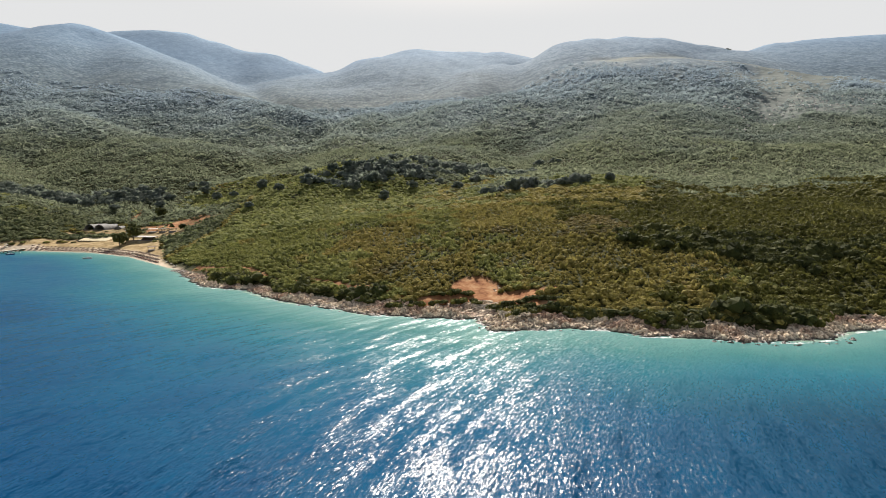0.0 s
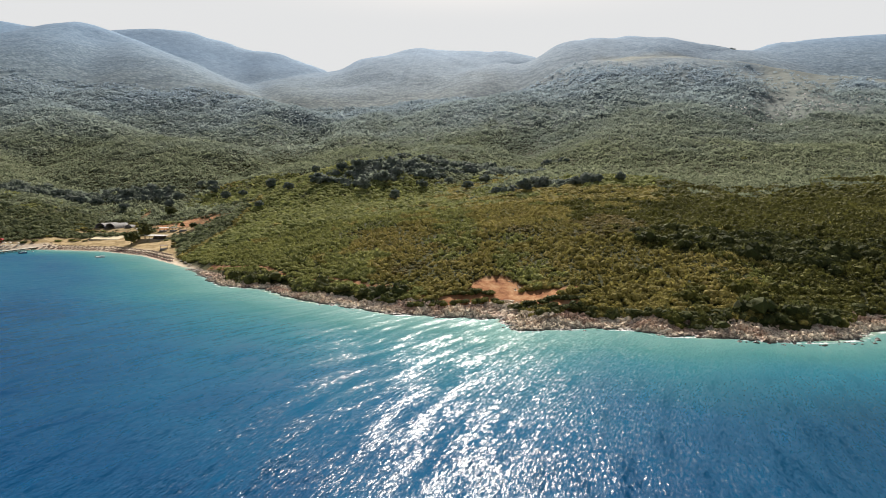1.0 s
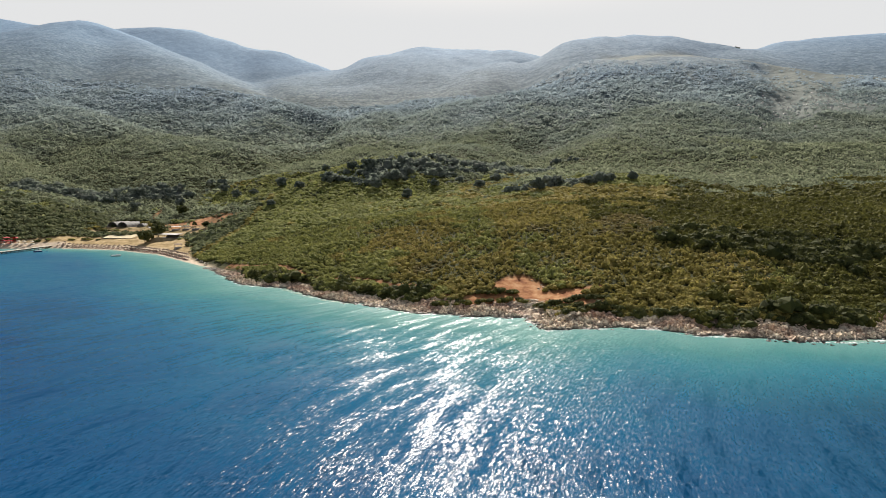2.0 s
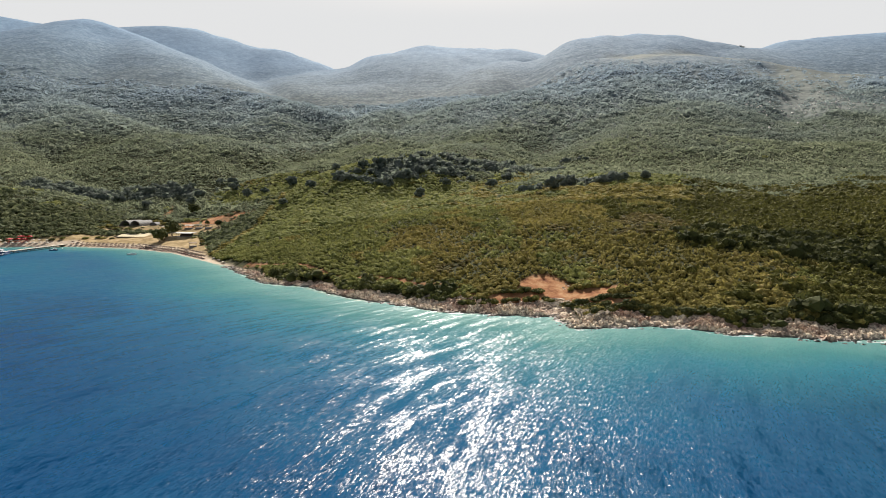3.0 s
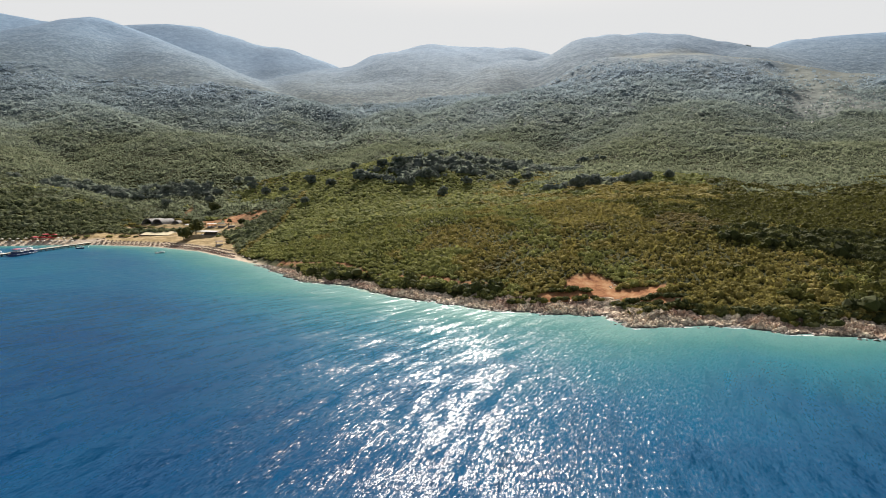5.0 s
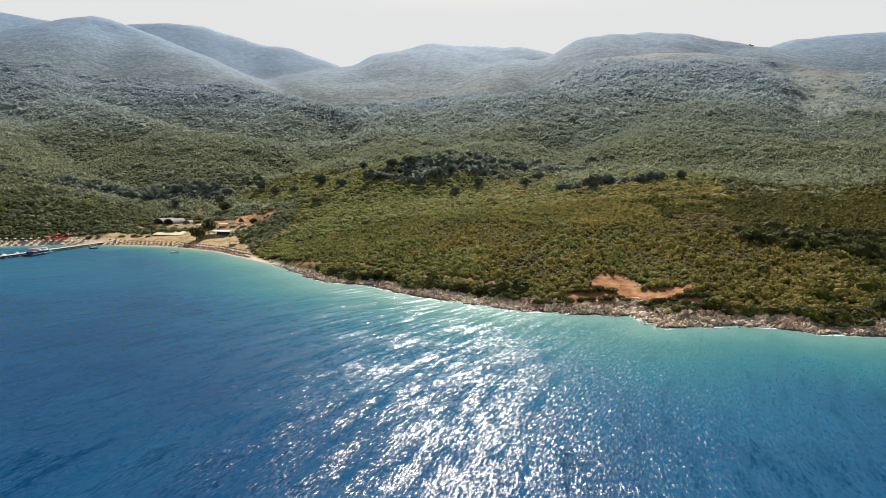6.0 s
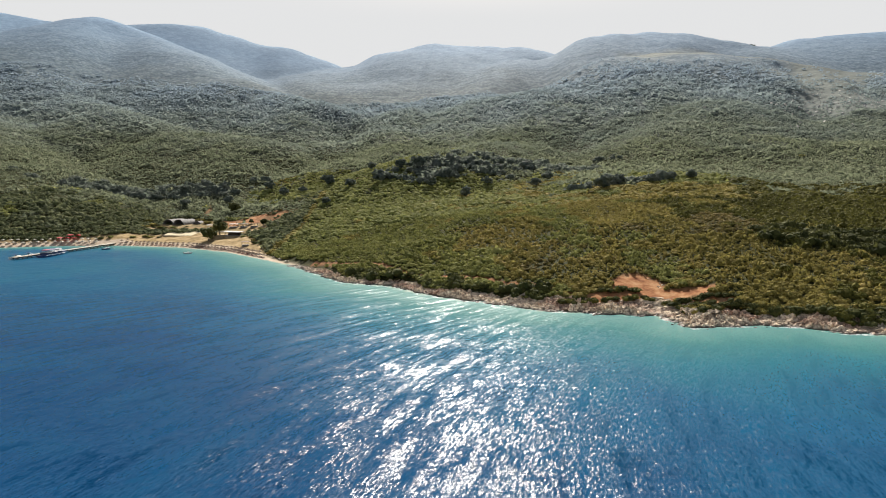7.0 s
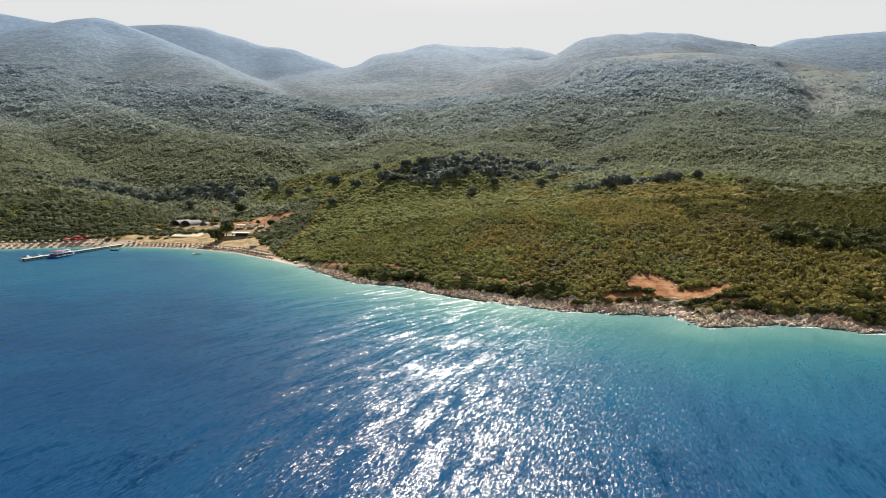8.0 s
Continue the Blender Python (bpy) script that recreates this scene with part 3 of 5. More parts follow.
wx = spaced(-5300, -450, 250, 5300, 4.0, 1.12)
wy = spaced(-4900, 190, 512, 1200, 3.4, 1.12)
WX, WY = np.meshgrid(wx, wy)
WD = -inland(WX, WY)
reach = np.interp(WX, [-420, -300, -150, -60, 0, 40, 140, 260], [22, 38, 56, 66, 64, 60, 54, 44])
shallow = np.exp(-(np.clip(WD, 0, None) / reach) ** 1.35) * 0.88
shallow = np.maximum(shallow, 0.24 * np.clip((-60 - WX) / 140, 0, 1) * np.clip((WY - 170) / 160, 0, 1))
shallow = np.where(WD < 0, 1.0, shallow)
WZ = 0.0 * WX
me = mesh_from("sea", np.stack([WX, WY, WZ], -1).reshape(-1, 3), grid_faces(*WX.shape), True)
put_attr(me, "shallow", shallow)
put_attr(me, "weed", np.clip((WX - 15) / 90, 0, 1) * np.clip((WD - 38) / 40, 0, 1) * (WY > -400))
put_attr(me, "foam", np.clip(1 - np.abs(WD - 0.5) / 4.5, 0, 1) * (0.45 + 0.55 * rocky(WX)) * (1 - np.exp(-(((WX - 12.5) / 6) ** 2 + ((WY - 232) / 9) ** 2))))
me.materials.append(MAT_WATER)
tagged(new("sea", me), "blue and turquoise sea with wind ripples, pale near the shore", "sea", kind="structure")


# ---------------------------------------------------------------- rocky shore
def shore_frame(s):
    """Points and inland normals along the waterline at the lengths s."""
    px, py = np.interp(s, SHORE_S, COAST[:, 0]), np.interp(s, SHORE_S, COAST[:, 1])
    qx, qy = np.interp(s + 6, SHORE_S, COAST[:, 0]) - np.interp(s - 6, SHORE_S, COAST[:, 0]), np.interp(s + 6, SHORE_S, COAST[:, 1]) - np.interp(s - 6, SHORE_S, COAST[:, 1])
    n = np.hypot(qx, qy)
    return px, py, -qy / n, qx / n


s0 = np.interp(-168, COAST[:, 0], SHORE_S)
s1 = np.interp(215, COAST[:, 0], SHORE_S)
SS, DD = np.meshgrid(np.arange(s0, s1, 0.45), np.arange(-4.0, 19.0, 0.42))
px, py, nx, ny = shore_frame(SS)
RX, RY = px + nx * DD + 0.5 * fbm(SS / 2, DD / 2, 2, 5), py + ny * DD + 0.5 * fbm(SS / 2, DD / 2, 2, 6)
DJ = DD + 4.6 * fbm(RX / 11, RY / 11, 3, 41) + 1.2 * fbm(RX / 2.5, RY / 2.5, 2, 43)
w1, w2, cell = worley(RX / 2.7 + 0.35 * fbm(RX / 2, RY / 2, 2, 61), RY / 2.1 + 0.3 * fbm(RX / 3, RY / 3, 2, 67), 3)
v1, v2, cell2 = worley(RX / 1.15, RY / 0.95, 9)
crag = np.clip((w2 - w1) * 3.6, 0, 1) * (0.2 + 1.75 * cell) + 0.75 * np.clip((v2 - v1) * 2, 0, 1) * cell2
shelf = np.interp(DJ, [-4, -1.2, 0.2, 2.0, 6, 12, 19], [-2.2, -0.9, 0.0, 0.55, 1.3, 2.5, 3.8])
tall = np.interp(SS - s0, np.linspace(0, s1 - s0, 9), [0.12, 0.5, 0.8, 1.0, 1.15, 1.15, 1.1, 1.1, 1.0])
RZ = shelf * tall + crag * np.clip(np.interp(DJ, [-3, 0, 2, 8, 13, 19], [0.2, 0.45, 0.7, 0.85, 0.6, 0.3]), 0, 9) * (0.25 + 0.75 * tall) * (0.8 + 1.0 * fbm(RX / 13, RY / 13, 2, 47)) - 0.3
RZ = RZ + np.clip((DD + 2) / 3, 0, 1) * (1.3 * np.abs(fbm(RX / 2.2, RY / 1.6, 3, 101)) + 0.5 * np.abs(fbm(RX / 0.9, RY / 0.9, 1, 107)) - 0.3)
RZ = np.maximum(RZ, np.where(DD > 8, land(RX, RY) - 1.0 - 2.0 * np.clip((DD - 14) / 4, 0, 1), -9))
RZ = np.where(DD > 17.5, RZ - 1.5, RZ)
cove = np.exp(-(((RX - 12.5) / 4.5) ** 2 + ((RY - 234) / 7) ** 2))
RZ = RZ - cove * np.clip((DD - 2) / 3, 0, 1) * np.clip(RZ - 0.12 * np.clip(DD, 0, 20), 0, 9)            # the little cove of red earth
me = mesh_from("rocky_shore", np.stack([RX, RY, RZ], -1).reshape(-1, 3), grid_faces(*SS.shape), False)
put_attr(me, "crack", np.clip(1.15 - (w2 - w1) * 5.5, 0, 1))
me.materials.append(MAT_ROCK)
tagged(new("rocky_shore", me), "jagged cream and rust-pink limestone ledge along the waterline", "rock ledge", kind="structure")


# ---------------------------------------------------------------- scrub and woods
def ico():
    t = (1 + 5 ** 0.5) / 2
    v = np.array([(-1, t, 0), (1, t, 0), (-1, -t, 0), (1, -t, 0), (0, -1, t), (0, 1, t), (0, -1, -t), (0, 1, -t), (t, 0, -1), (t, 0, 1), (-t, 0, -1), (-t, 0, 1)])
    v = v / np.linalg.norm(v[0])
    f = np.array([(0, 11, 5), (0, 5, 1), (0, 1, 7), (0, 7, 10), (0, 10, 11), (1, 5, 9), (5, 11, 4), (11, 10, 2), (10, 7, 6), (7, 1, 8),
                  (3, 9, 4), (3, 4, 2), (3, 2, 6), (3, 6, 8), (3, 8, 9), (4, 9, 5), (2, 4, 11), (6, 2, 10), (8, 6, 7), (9, 8, 1)])
    return v, f


ICO_V, ICO_F = ico()


def clump_template(rng, lobes, tufts, leaf=0.105):
    """A bush one metre across: some uneven lobes that touch, and loose leaf tufts standing out of them."""
    vs, fs, n = [], [], 0
    for k in range(lobes):
        a, r = rng.uniform(0, 6.283), rng.uniform(0.12, 0.3) if lobes > 1 else 0.0
        size = rng.uniform(0.22, 0.34) if lobes > 1 else 0.38
        c = np.array((r * math.cos(a), r * math.sin(a), rng.uniform(0.16, 0.36) if lobes > 1 else 0.3))
        q = np.array(Euler((rng.uniform(0, 6), rng.uniform(0, 6), rng.uniform(0, 6))).to_matrix())
        v = (ICO_V * rng.uniform(0.72, 1.22, (12, 1))) @ q.T * size * np.array((1, 1, 0.85)) + c
        keep = v[ICO_F].mean(1)[:, 2] > 0.0
        vs.append(v), fs.append(ICO_F[keep] + n)
        n += 12
    for k in range(tufts):
        u = rng.normal(size=3)
        u[2] = abs(u[2]) * 0.8 + 0.15
        u = u / np.linalg.norm(u)
        c = u * np.array((0.46, 0.46, 0.40)) + np.array((0, 0, 0.16))
        v = c + rng.normal(size=(3, 3)) * leaf
        vs.append(v), fs.append(np.array([[0, 1, 2]]) + n)
        n += 3
    return np.concatenate(vs), np.concatenate(fs)


def scatter(name, templates, x, y, z, width, height, spin, pick):
    """One mesh of many bushes of these templates."""
    vs, fs, n = [], [], 0
    for k, (tv, tf) in enumerate(templates):
        i = np.flatnonzero(pick == k)
        if not len(i):
            continue
        c, s = np.cos(spin[i])[:, None], np.sin(spin[i])[:, None]
        w = width[i][:, None]
        v = np.stack([(tv[:, 0] * c - tv[:, 1] * s) * w + x[i][:, None], (tv[:, 0] * s + tv[:, 1] * c) * w + y[i][:, None],
                      tv[:, 2] * height[i][:, None] + z[i][:, None]], -1)
        f = tf[None] + (np.arange(len(i)) * len(tv))[:, None, None] + n
        vs.append(v.reshape(-1, 3)), fs.append(f.reshape(-1, 3))
        n += len(i) * len(tv)
    return mesh_from(name, np.concatenate(vs), np.concatenate(fs), False)


def sown(rng, x0, x1, y0, y1, step):
    """Jittered places over a rectangle."""
    xs, ys = np.meshgrid(np.arange(x0, x1, step), np.arange(y0, y1, step))
    xs = xs + (np.arange(len(xs)) % 2)[:, None] * step / 2
    return (xs + rng.uniform(-0.45, 0.45, xs.shape) * step).ravel(), (ys + rng.uniform(-0.45, 0.45, ys.shape) * step).ravel()


rng = np.random.default_rng(4)
BUSH = [clump_template(rng, 2, 20, 0.10) for _ in range(9)]
BUSH_NEAR = [clump_template(rng, 5, 80, 0.06) for _ in range(9)]
BUSH_MID = [clump_template(rng, 1, 16) for _ in range(7)]
OAK_CROWN = [clump_template(rng, 4, 22, 0.085) for _ in range(7)]
BUSH_FAR = [clump_template(rng, 0, 18, 0.15) for _ in range(9)]
BUSH_HILL = [clump_template(rng, 0, 14, 0.17) for _ in range(9)]


def bush_line(x, y):
    """How far from the water the scrub begins."""
    return np.clip(11.5 + 9.0 * fbm(x / 19, y / 19, 3, 91), 8.0, 17.0) - 2.5 * np.clip((-60 - x) / 60, 0, 1)


def in_view(x, y, margin=30):
    return (x > -82 - 0.74 * y - margin) & (x < 0.74 * y + margin)


def green_zone(x, y):
    """0 olive maquis, 1 fresh green, 2 dark oak, 3 grey-green woods of the hills, 4 thicket round the bay, 5 dry brown scrub, 6 holm oak scrub."""
    n = fbm(x / 45, y / 45, 4, 131)
    zone = np.zeros(x.shape, int)
    fresh = np.maximum.reduce([oval(x, y, -190, 690, 105, 80, 0, 0.3), oval(x, y, 135, 540, 70, 52, 0.3, 0.3), oval(x, y, 138, 258, 30, 11, 0.1, 0.4),
                               oval(x, y, -120, 345, 45, 18, -0.8, 0.3)])
    zone[fresh + 0.35 * n > 0.12] = 1
    dark = np.maximum.reduce([oval(x, y, 152, 291, 72, 32, -0.05, 0.4), oval(x, y, -400, 685, 120, 30, 0.3, 0.7), oval(x, y, -60, 650, 75, 42, 0.1, 0.8),
                              oval(x, y, 20, 700, 110, 40, 0.2, 0.8), oval(x, y, 75, 510, 50, 14, 0.1, 0.7)])
    zone[dark + 0.55 * n + 0.45 * fbm(x / 15, y / 15, 3, 227) * (y > 430) > 0.28 + 0.06 * (y > 430)] = 2
    dry = np.maximum.reduce([oval(x, y, 78, 335, 26, 40, -0.3, 0.4), oval(x, y, -25, 292, 14, 10, 0, 0.4), oval(x, y, 30, 330, 16, 14, 0, 0.4)])
    zone[(dry + 0.5 * fbm(x / 9, y / 9, 3, 139) > 0.35) & (zone == 0)] = 5
    zone[(inland(x, y) < 20 + 8 * n) & (fbm(x / 9, y / 9, 3, 149) > 0.22) & (x > -120) & (np.abs(x - 34) > 20) & (zone == 0)] = 2
    zone[(x + 95 * n + 70 * fbm(x / 12, y / 12, 3, 151) > 86 + 0.2 * (y - 220)) & (y < 540) & ((zone == 0) | ((zone == 1) & (n < 0.25)))] = 6
    zone[(zone == 0) & (x > -190) & (fbm(x / 26, y / 26, 4, 157) + 0.5 * fbm(x / 6, y / 6, 2, 163) + np.clip((25 - x) / 160, -0.4, 0.75) + np.clip((y - 330) / 500, 0, 0.4) > 0.30)] = 1
    zone[(zone == 0) & (y + 60 * n > 500) & (x > 150)] = 3
    left = np.clip((-150 - x) / 90, 0, 1)
    far = (inland(x, y) - (300 - 190 * left)) / (110 - 40 * left) + 1.3 * fbm(x / 70, y / 70, 4, 137) + 1.3 * fbm(x / 13, y / 13, 3, 181)
    zone[(far > 0) & (zone != 2) & ((fresh < 0.15) | (far > 2.2))] = 3
    near = (far <= 0) & (left > 0.5) & (zone == 0)
    zone[near] = np.where(n[near] > 0.34, 1, 4)
    return zone


def plant(label, name, templates, x0, x1, y0, y1, step, size, tall, zones, material, d_min=0.0, thin=None, d_max=1e9, fringe=None, sparse=False):
    """Shrubs sown over a rectangle of the slope, clear of earth, sand and grass; thin: the heights over which they thin out."""
    r = np.random.default_rng(int(abs(x0) * 7 + y0 * 3 + step * 100) + len(name))
    x, y = sown(r, x0, x1, y0, y1, step)
    ok = in_view(x, y)
    x, y = x[ok], y[ok]
    d = inland(x, y)
    ok = (d > np.maximum(bush_line(x, y), d_min)) & (d < d_max)
    ok &= (bare_at(x, y) < 0.45) & (sand_at(x, y, d) < 0.4) & (straw_at(x, y, d) < 0.55) & (open_at(x, y) < 0.12)
    if fringe:
        ok &= d < bush_line(x, y) + fringe
    if sparse:
        ok &= r.uniform(size=len(x)) > 0.85 * grass_at(x, y)
    if thin:
        ok &= r.uniform(size=len(x)) < np.clip((thin[1] - land(x, y, d)) / (thin[1] - thin[0]) + 0.6 * fbm(x / 90, y / 90, 3, 223), 0, 1)
    x, y, d = x[ok], y[ok], d[ok]
    z = green_zone(x, y)
    ok = np.isin(z, zones) & (r.uniform(size=len(x)) < 0.97)
    x, y, d, z = x[ok], y[ok], d[ok], z[ok]
    if not len(x):
        return None
    grow = np.clip(1.0 + 0.55 * fbm(x / 16, y / 16, 3, 171), 0.6, 1.6) * np.where(z == 2, 1.2, 1.0)
    w = size * grow * np.clip(r.lognormal(0.0, 0.26, len(x)), 0.6, 1.9)
    h = w * tall * r.uniform(0.75, 1.25, len(x))
    me = scatter(name, templates, x, y, land(x, y, d) - 0.12 * h, w, h, r.uniform(0, 6.283, len(x)), r.integers(0, len(templates), len(x)))
    me.materials.append(material)
    return tagged(new(name, me), label, "shrubs", kind="stuff")


SLOPE = [("dense olive-green maquis scrub covering the headland slope", "maquis_scrub", 2.2, 2.75, 0.95, 0, MAT_SCRUB),
         ("fresh yellow-green shrubs among the maquis", "green_shrubs", 2.2, 2.8, 0.92, 1, MAT_GREEN),
         ("dark evergreen oak thicket on the headland", "oak_thicket", 3.4, 5.2, 1.0, 2, MAT_DARK),
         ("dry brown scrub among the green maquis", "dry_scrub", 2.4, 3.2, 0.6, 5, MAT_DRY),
         ("dark green holm oak scrub on the headland slope", "holm_oak_scrub", 2.6, 3.5, 1.0, 6, MAT_HOLLY)]
for label, name, step, size, tall, zone, material in SLOPE:
    plant(label, name, BUSH_NEAR, -190, 350, 205, 430, step, size, tall, (zone,), material, d_max=34)
    plant(label, name, BUSH_NEAR if zone == 2 else BUSH, -190, 350, 205, 430, step, size, tall, (zone,), material, d_min=34)
plant("tall dark green bushes edging the rock ledge", "shore_bushes", BUSH_NEAR, -130, 300, 205, 330, 3.0, 3.8, 1.0, (0, 1, 5, 6), MAT_DARK, fringe=3.0)
plant("tall dark green bushes edging the rock ledge", "shore_bushes", BUSH_NEAR, -130, 300, 204, 330, 4.4, 3.4, 0.6, (0, 1, 6), MAT_DARK, fringe=5.0)
plant("olive-green maquis scrub on the upper slope", "maquis_scrub", BUSH_MID, -300, 620, 430, 760, 3.2, 4.6, 0.66, (0,), MAT_SCRUB)
plant("light green shrubs and meadow bushes below the hills", "meadow_shrubs", BUSH_MID, -700, 620, 430, 800, 3.4, 4.7, 0.7, (1,), MAT_MEADOW)
plant("dark green holm oak scrub on the upper slope", "holm_oak_scrub", BUSH_MID, -300, 620, 430, 640, 3.3, 4.7, 0.8, (6,), MAT_HOLLY)
plant("mid-green thicket of shrubs and low trees round the bay", "bay_thicket", BUSH_MID, -700, -150, 430, 800, 3.2, 4.6, 0.8, (4,), MAT_THICKET)
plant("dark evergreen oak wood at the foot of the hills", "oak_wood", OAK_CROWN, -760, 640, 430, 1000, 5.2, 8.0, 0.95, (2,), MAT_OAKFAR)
plant("wooded hillside rising behind the bay, grey-green with painted haze", "hill_woods", BUSH_FAR, -820, 760, 430, 960, 4.2, 5.8, 0.72, (3,), MAT_WOODS, sparse=True)
plant("wooded hillside rising behind the bay, grey-green with painted haze", "hill_woods", BUSH_HILL, -1150, 1100, 960, 1560, 6.6, 8.6, 0.6, (0, 1, 3), MAT_WOODS, sparse=True, thin=(250, 345))


# ---------------------------------------------------------------- things of the bay
MAT_WOODPALE = surface("weathered_boards", (0.42, 0.36, 0.28), (0.66, 0.60, 0.50), 0.8)
MAT_TIMBER = surface("dark_timber", (0.05, 0.035, 0.022), (0.13, 0.09, 0.06), 1.2)
MAT_THATCH_PALE = surface("bleached_straw", (0.42, 0.36, 0.27), (0.66, 0.60, 0.48), 2.0)
MAT_THATCH = surface("brown_straw", (0.10, 0.065, 0.04), (0.26, 0.17, 0.10), 2.0)
MAT_CLOTH = surface("wine_red_mattress", (0.16, 0.045, 0.035), (0.28, 0.09, 0.07), 1.5, rough=0.9)
MAT_RED = surface("red_canvas", (0.58, 0.06, 0.07), (0.76, 0.13, 0.14), 0.7, rough=0.8)
MAT_WHITE = surface("white_paint", (0.62, 0.62, 0.60), (0.82, 0.82, 0.80), 0.7, rough=0.45)
MAT_BLUE = surface("blue_hull_paint", (0.012, 0.030, 0.11), (0.03, 0.06, 0.18), 0.5, rough=0.35)
MAT_GLASS = surface("dark_window_glass", (0.01, 0.012, 0.016), (0.02, 0.025, 0.03), 1.0, rough=0.08)
MAT_CONCRETE = surface("grey_concrete", (0.13, 0.12, 0.11), (0.28, 0.265, 0.245), 0.35)
MAT_VAULT = surface("bleached_concrete", (0.12, 0.112, 0.105), (0.29, 0.275, 0.255), 0.4)
MAT_STEEL = surface("galvanised_steel", (0.35, 0.36, 0.37), (0.55, 0.56, 0.57), 1.0, rough=0.4, metal=0.8)
MAT_ROOF = surface("pale_sheet_roof", (0.38, 0.35, 0.32), (0.58, 0.56, 0.52), 0.5, rough=0.6)
MAT_BARK = surface("grey_bark", (0.07, 0.055, 0.04), (0.16, 0.13, 0.10), 2.5)
MAT_COURT = surface("yellow_court_sand", (0.56, 0.46, 0.27), (0.70, 0.60, 0.38), 0.3)
MAT_AWNING = surface("lilac_grey_awning", (0.15, 0.12, 0.19), (0.26, 0.21, 0.29), 0.8)


def height(x, y):
    return float(land(np.array([float(x)]), np.array([float(y)]))[0])


# ---- trees
def leaf_crown(r, spread, tall, lobes, tufts):
    """A crown of many clumps with gaps between, on an uneven outline."""
    vs, fs, n = [], [], 0
    centres = []
    for k in range(lobes):
        u = r.normal(size=3)
        u /= np.linalg.norm(u)
        c = u * r.uniform(0.35, 0.95) * np.array((spread / 2, spread / 2, tall / 2)) * r.uniform(0.75, 1.1)
        centres.append(c)
        size = spread * r.uniform(0.13, 0.22)
        v = ICO_V * r.uniform(0.65, 1.25, (12, 1)) * size * np.array((1, 1, 0.8)) + c
        vs.append(v), fs.append(ICO_F + n)
        n += 12
    for k in range(tufts):
        c = centres[r.integers(0, lobes)] + r.normal(size=3) * spread * 0.085
        vs.append(c + r.normal(size=(3, 3)) * spread * 0.035), fs.append(np.array([[0, 1, 2]]) + n)
        n += 3
    return np.concatenate(vs), np.concatenate(fs)


def tree(x, y, tall, spread, label, material, seed, group=""):
    r = np.random.default_rng(seed)
    base = thing("tree", pose(x, y, height(x, y) - 0.15, 0, 0, r.uniform(0, 360)), label, "tree", group)
    bm = bmesh.new()
    fork = tall * 0.34
    rod(bm, (0, 0, 0), (0.1, 0.05, fork), tall * 0.035, tall * 0.024, 9)
    for k in range(5):
        a = k * 1.257 + r.uniform(-0.3, 0.3)
        rod(bm, (0.1, 0.05, fork - 0.1), (math.cos(a) * spread * 0.28, math.sin(a) * spread * 0.28, tall * r.uniform(0.6, 0.82)), tall * 0.018, tall * 0.005, 6)
    part("trunk", bm, MAT_BARK, base, "grey branching trunk", smooth=True)
    v, f = leaf_crown(r, spread, tall * 0.74, 30, 420)
    v[:, 2] += tall * 0.62
    me = mesh_from("crown", v, f)
    me.materials.append(material)
    crown = new("crown", me)
    crown.parent = base
    return base


tree(-264, 503, 11.0, 13.0, "broad dark green shade tree on dry grass behind the beach", MAT_DARK, 1)
tree(-261, 520, 12.5, 12.0, "tall dark green shade tree beside the beach bar", MAT_DARK, 2)
tree(-280, 613, 11.5, 12.0, "round dark green tree above the red earth", MAT_DARK, 3)
tree(-231, 546, 6.5, 6.5, "small dark green tree on the red earth slope", MAT_DARK, 4)
tree(-246, 560, 4.5, 5.0, "low rounded shrub tree on the red earth", MAT_DARK, 5)
for k, (x, y, h, w) in enumerate([(55, 490, 11, 14), (94, 497, 8, 11), (71, 506, 9, 12), (-53, 540, 10, 11), (-84, 585, 12, 13), (-193, 661, 12, 12), (-135, 618, 13, 15), (-166, 626, 9, 10),
                                  (-181, 576, 8, 9), (-98, 644, 15, 15), (-117, 655, 12, 13), (-30, 590, 9, 11), (-66, 606, 11, 12), (-300, 655, 10, 11), (-219, 648, 8, 9),
                                  (12, 566, 9, 11), (141, 533, 8, 11), (-340, 640, 9, 10), (-245, 668, 10, 11), (-375, 655, 10, 12), (-152, 690, 9, 10), (-208, 712, 9, 11), (118, 516, 7, 9), (30, 610, 10, 12),
                                  (-360, 690, 11, 13), (-420, 668, 10, 13), (-268, 700, 11, 12), (-320, 700, 12, 13)]):
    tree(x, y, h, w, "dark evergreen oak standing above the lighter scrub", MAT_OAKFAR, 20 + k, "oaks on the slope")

for k, (x, y) in enumerate([(868, 2046), (876, 2049), (885, 2044), (893, 2048), (902, 2046), (912, 2050)]):
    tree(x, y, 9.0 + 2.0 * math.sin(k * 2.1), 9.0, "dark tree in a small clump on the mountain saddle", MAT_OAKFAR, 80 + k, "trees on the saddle")


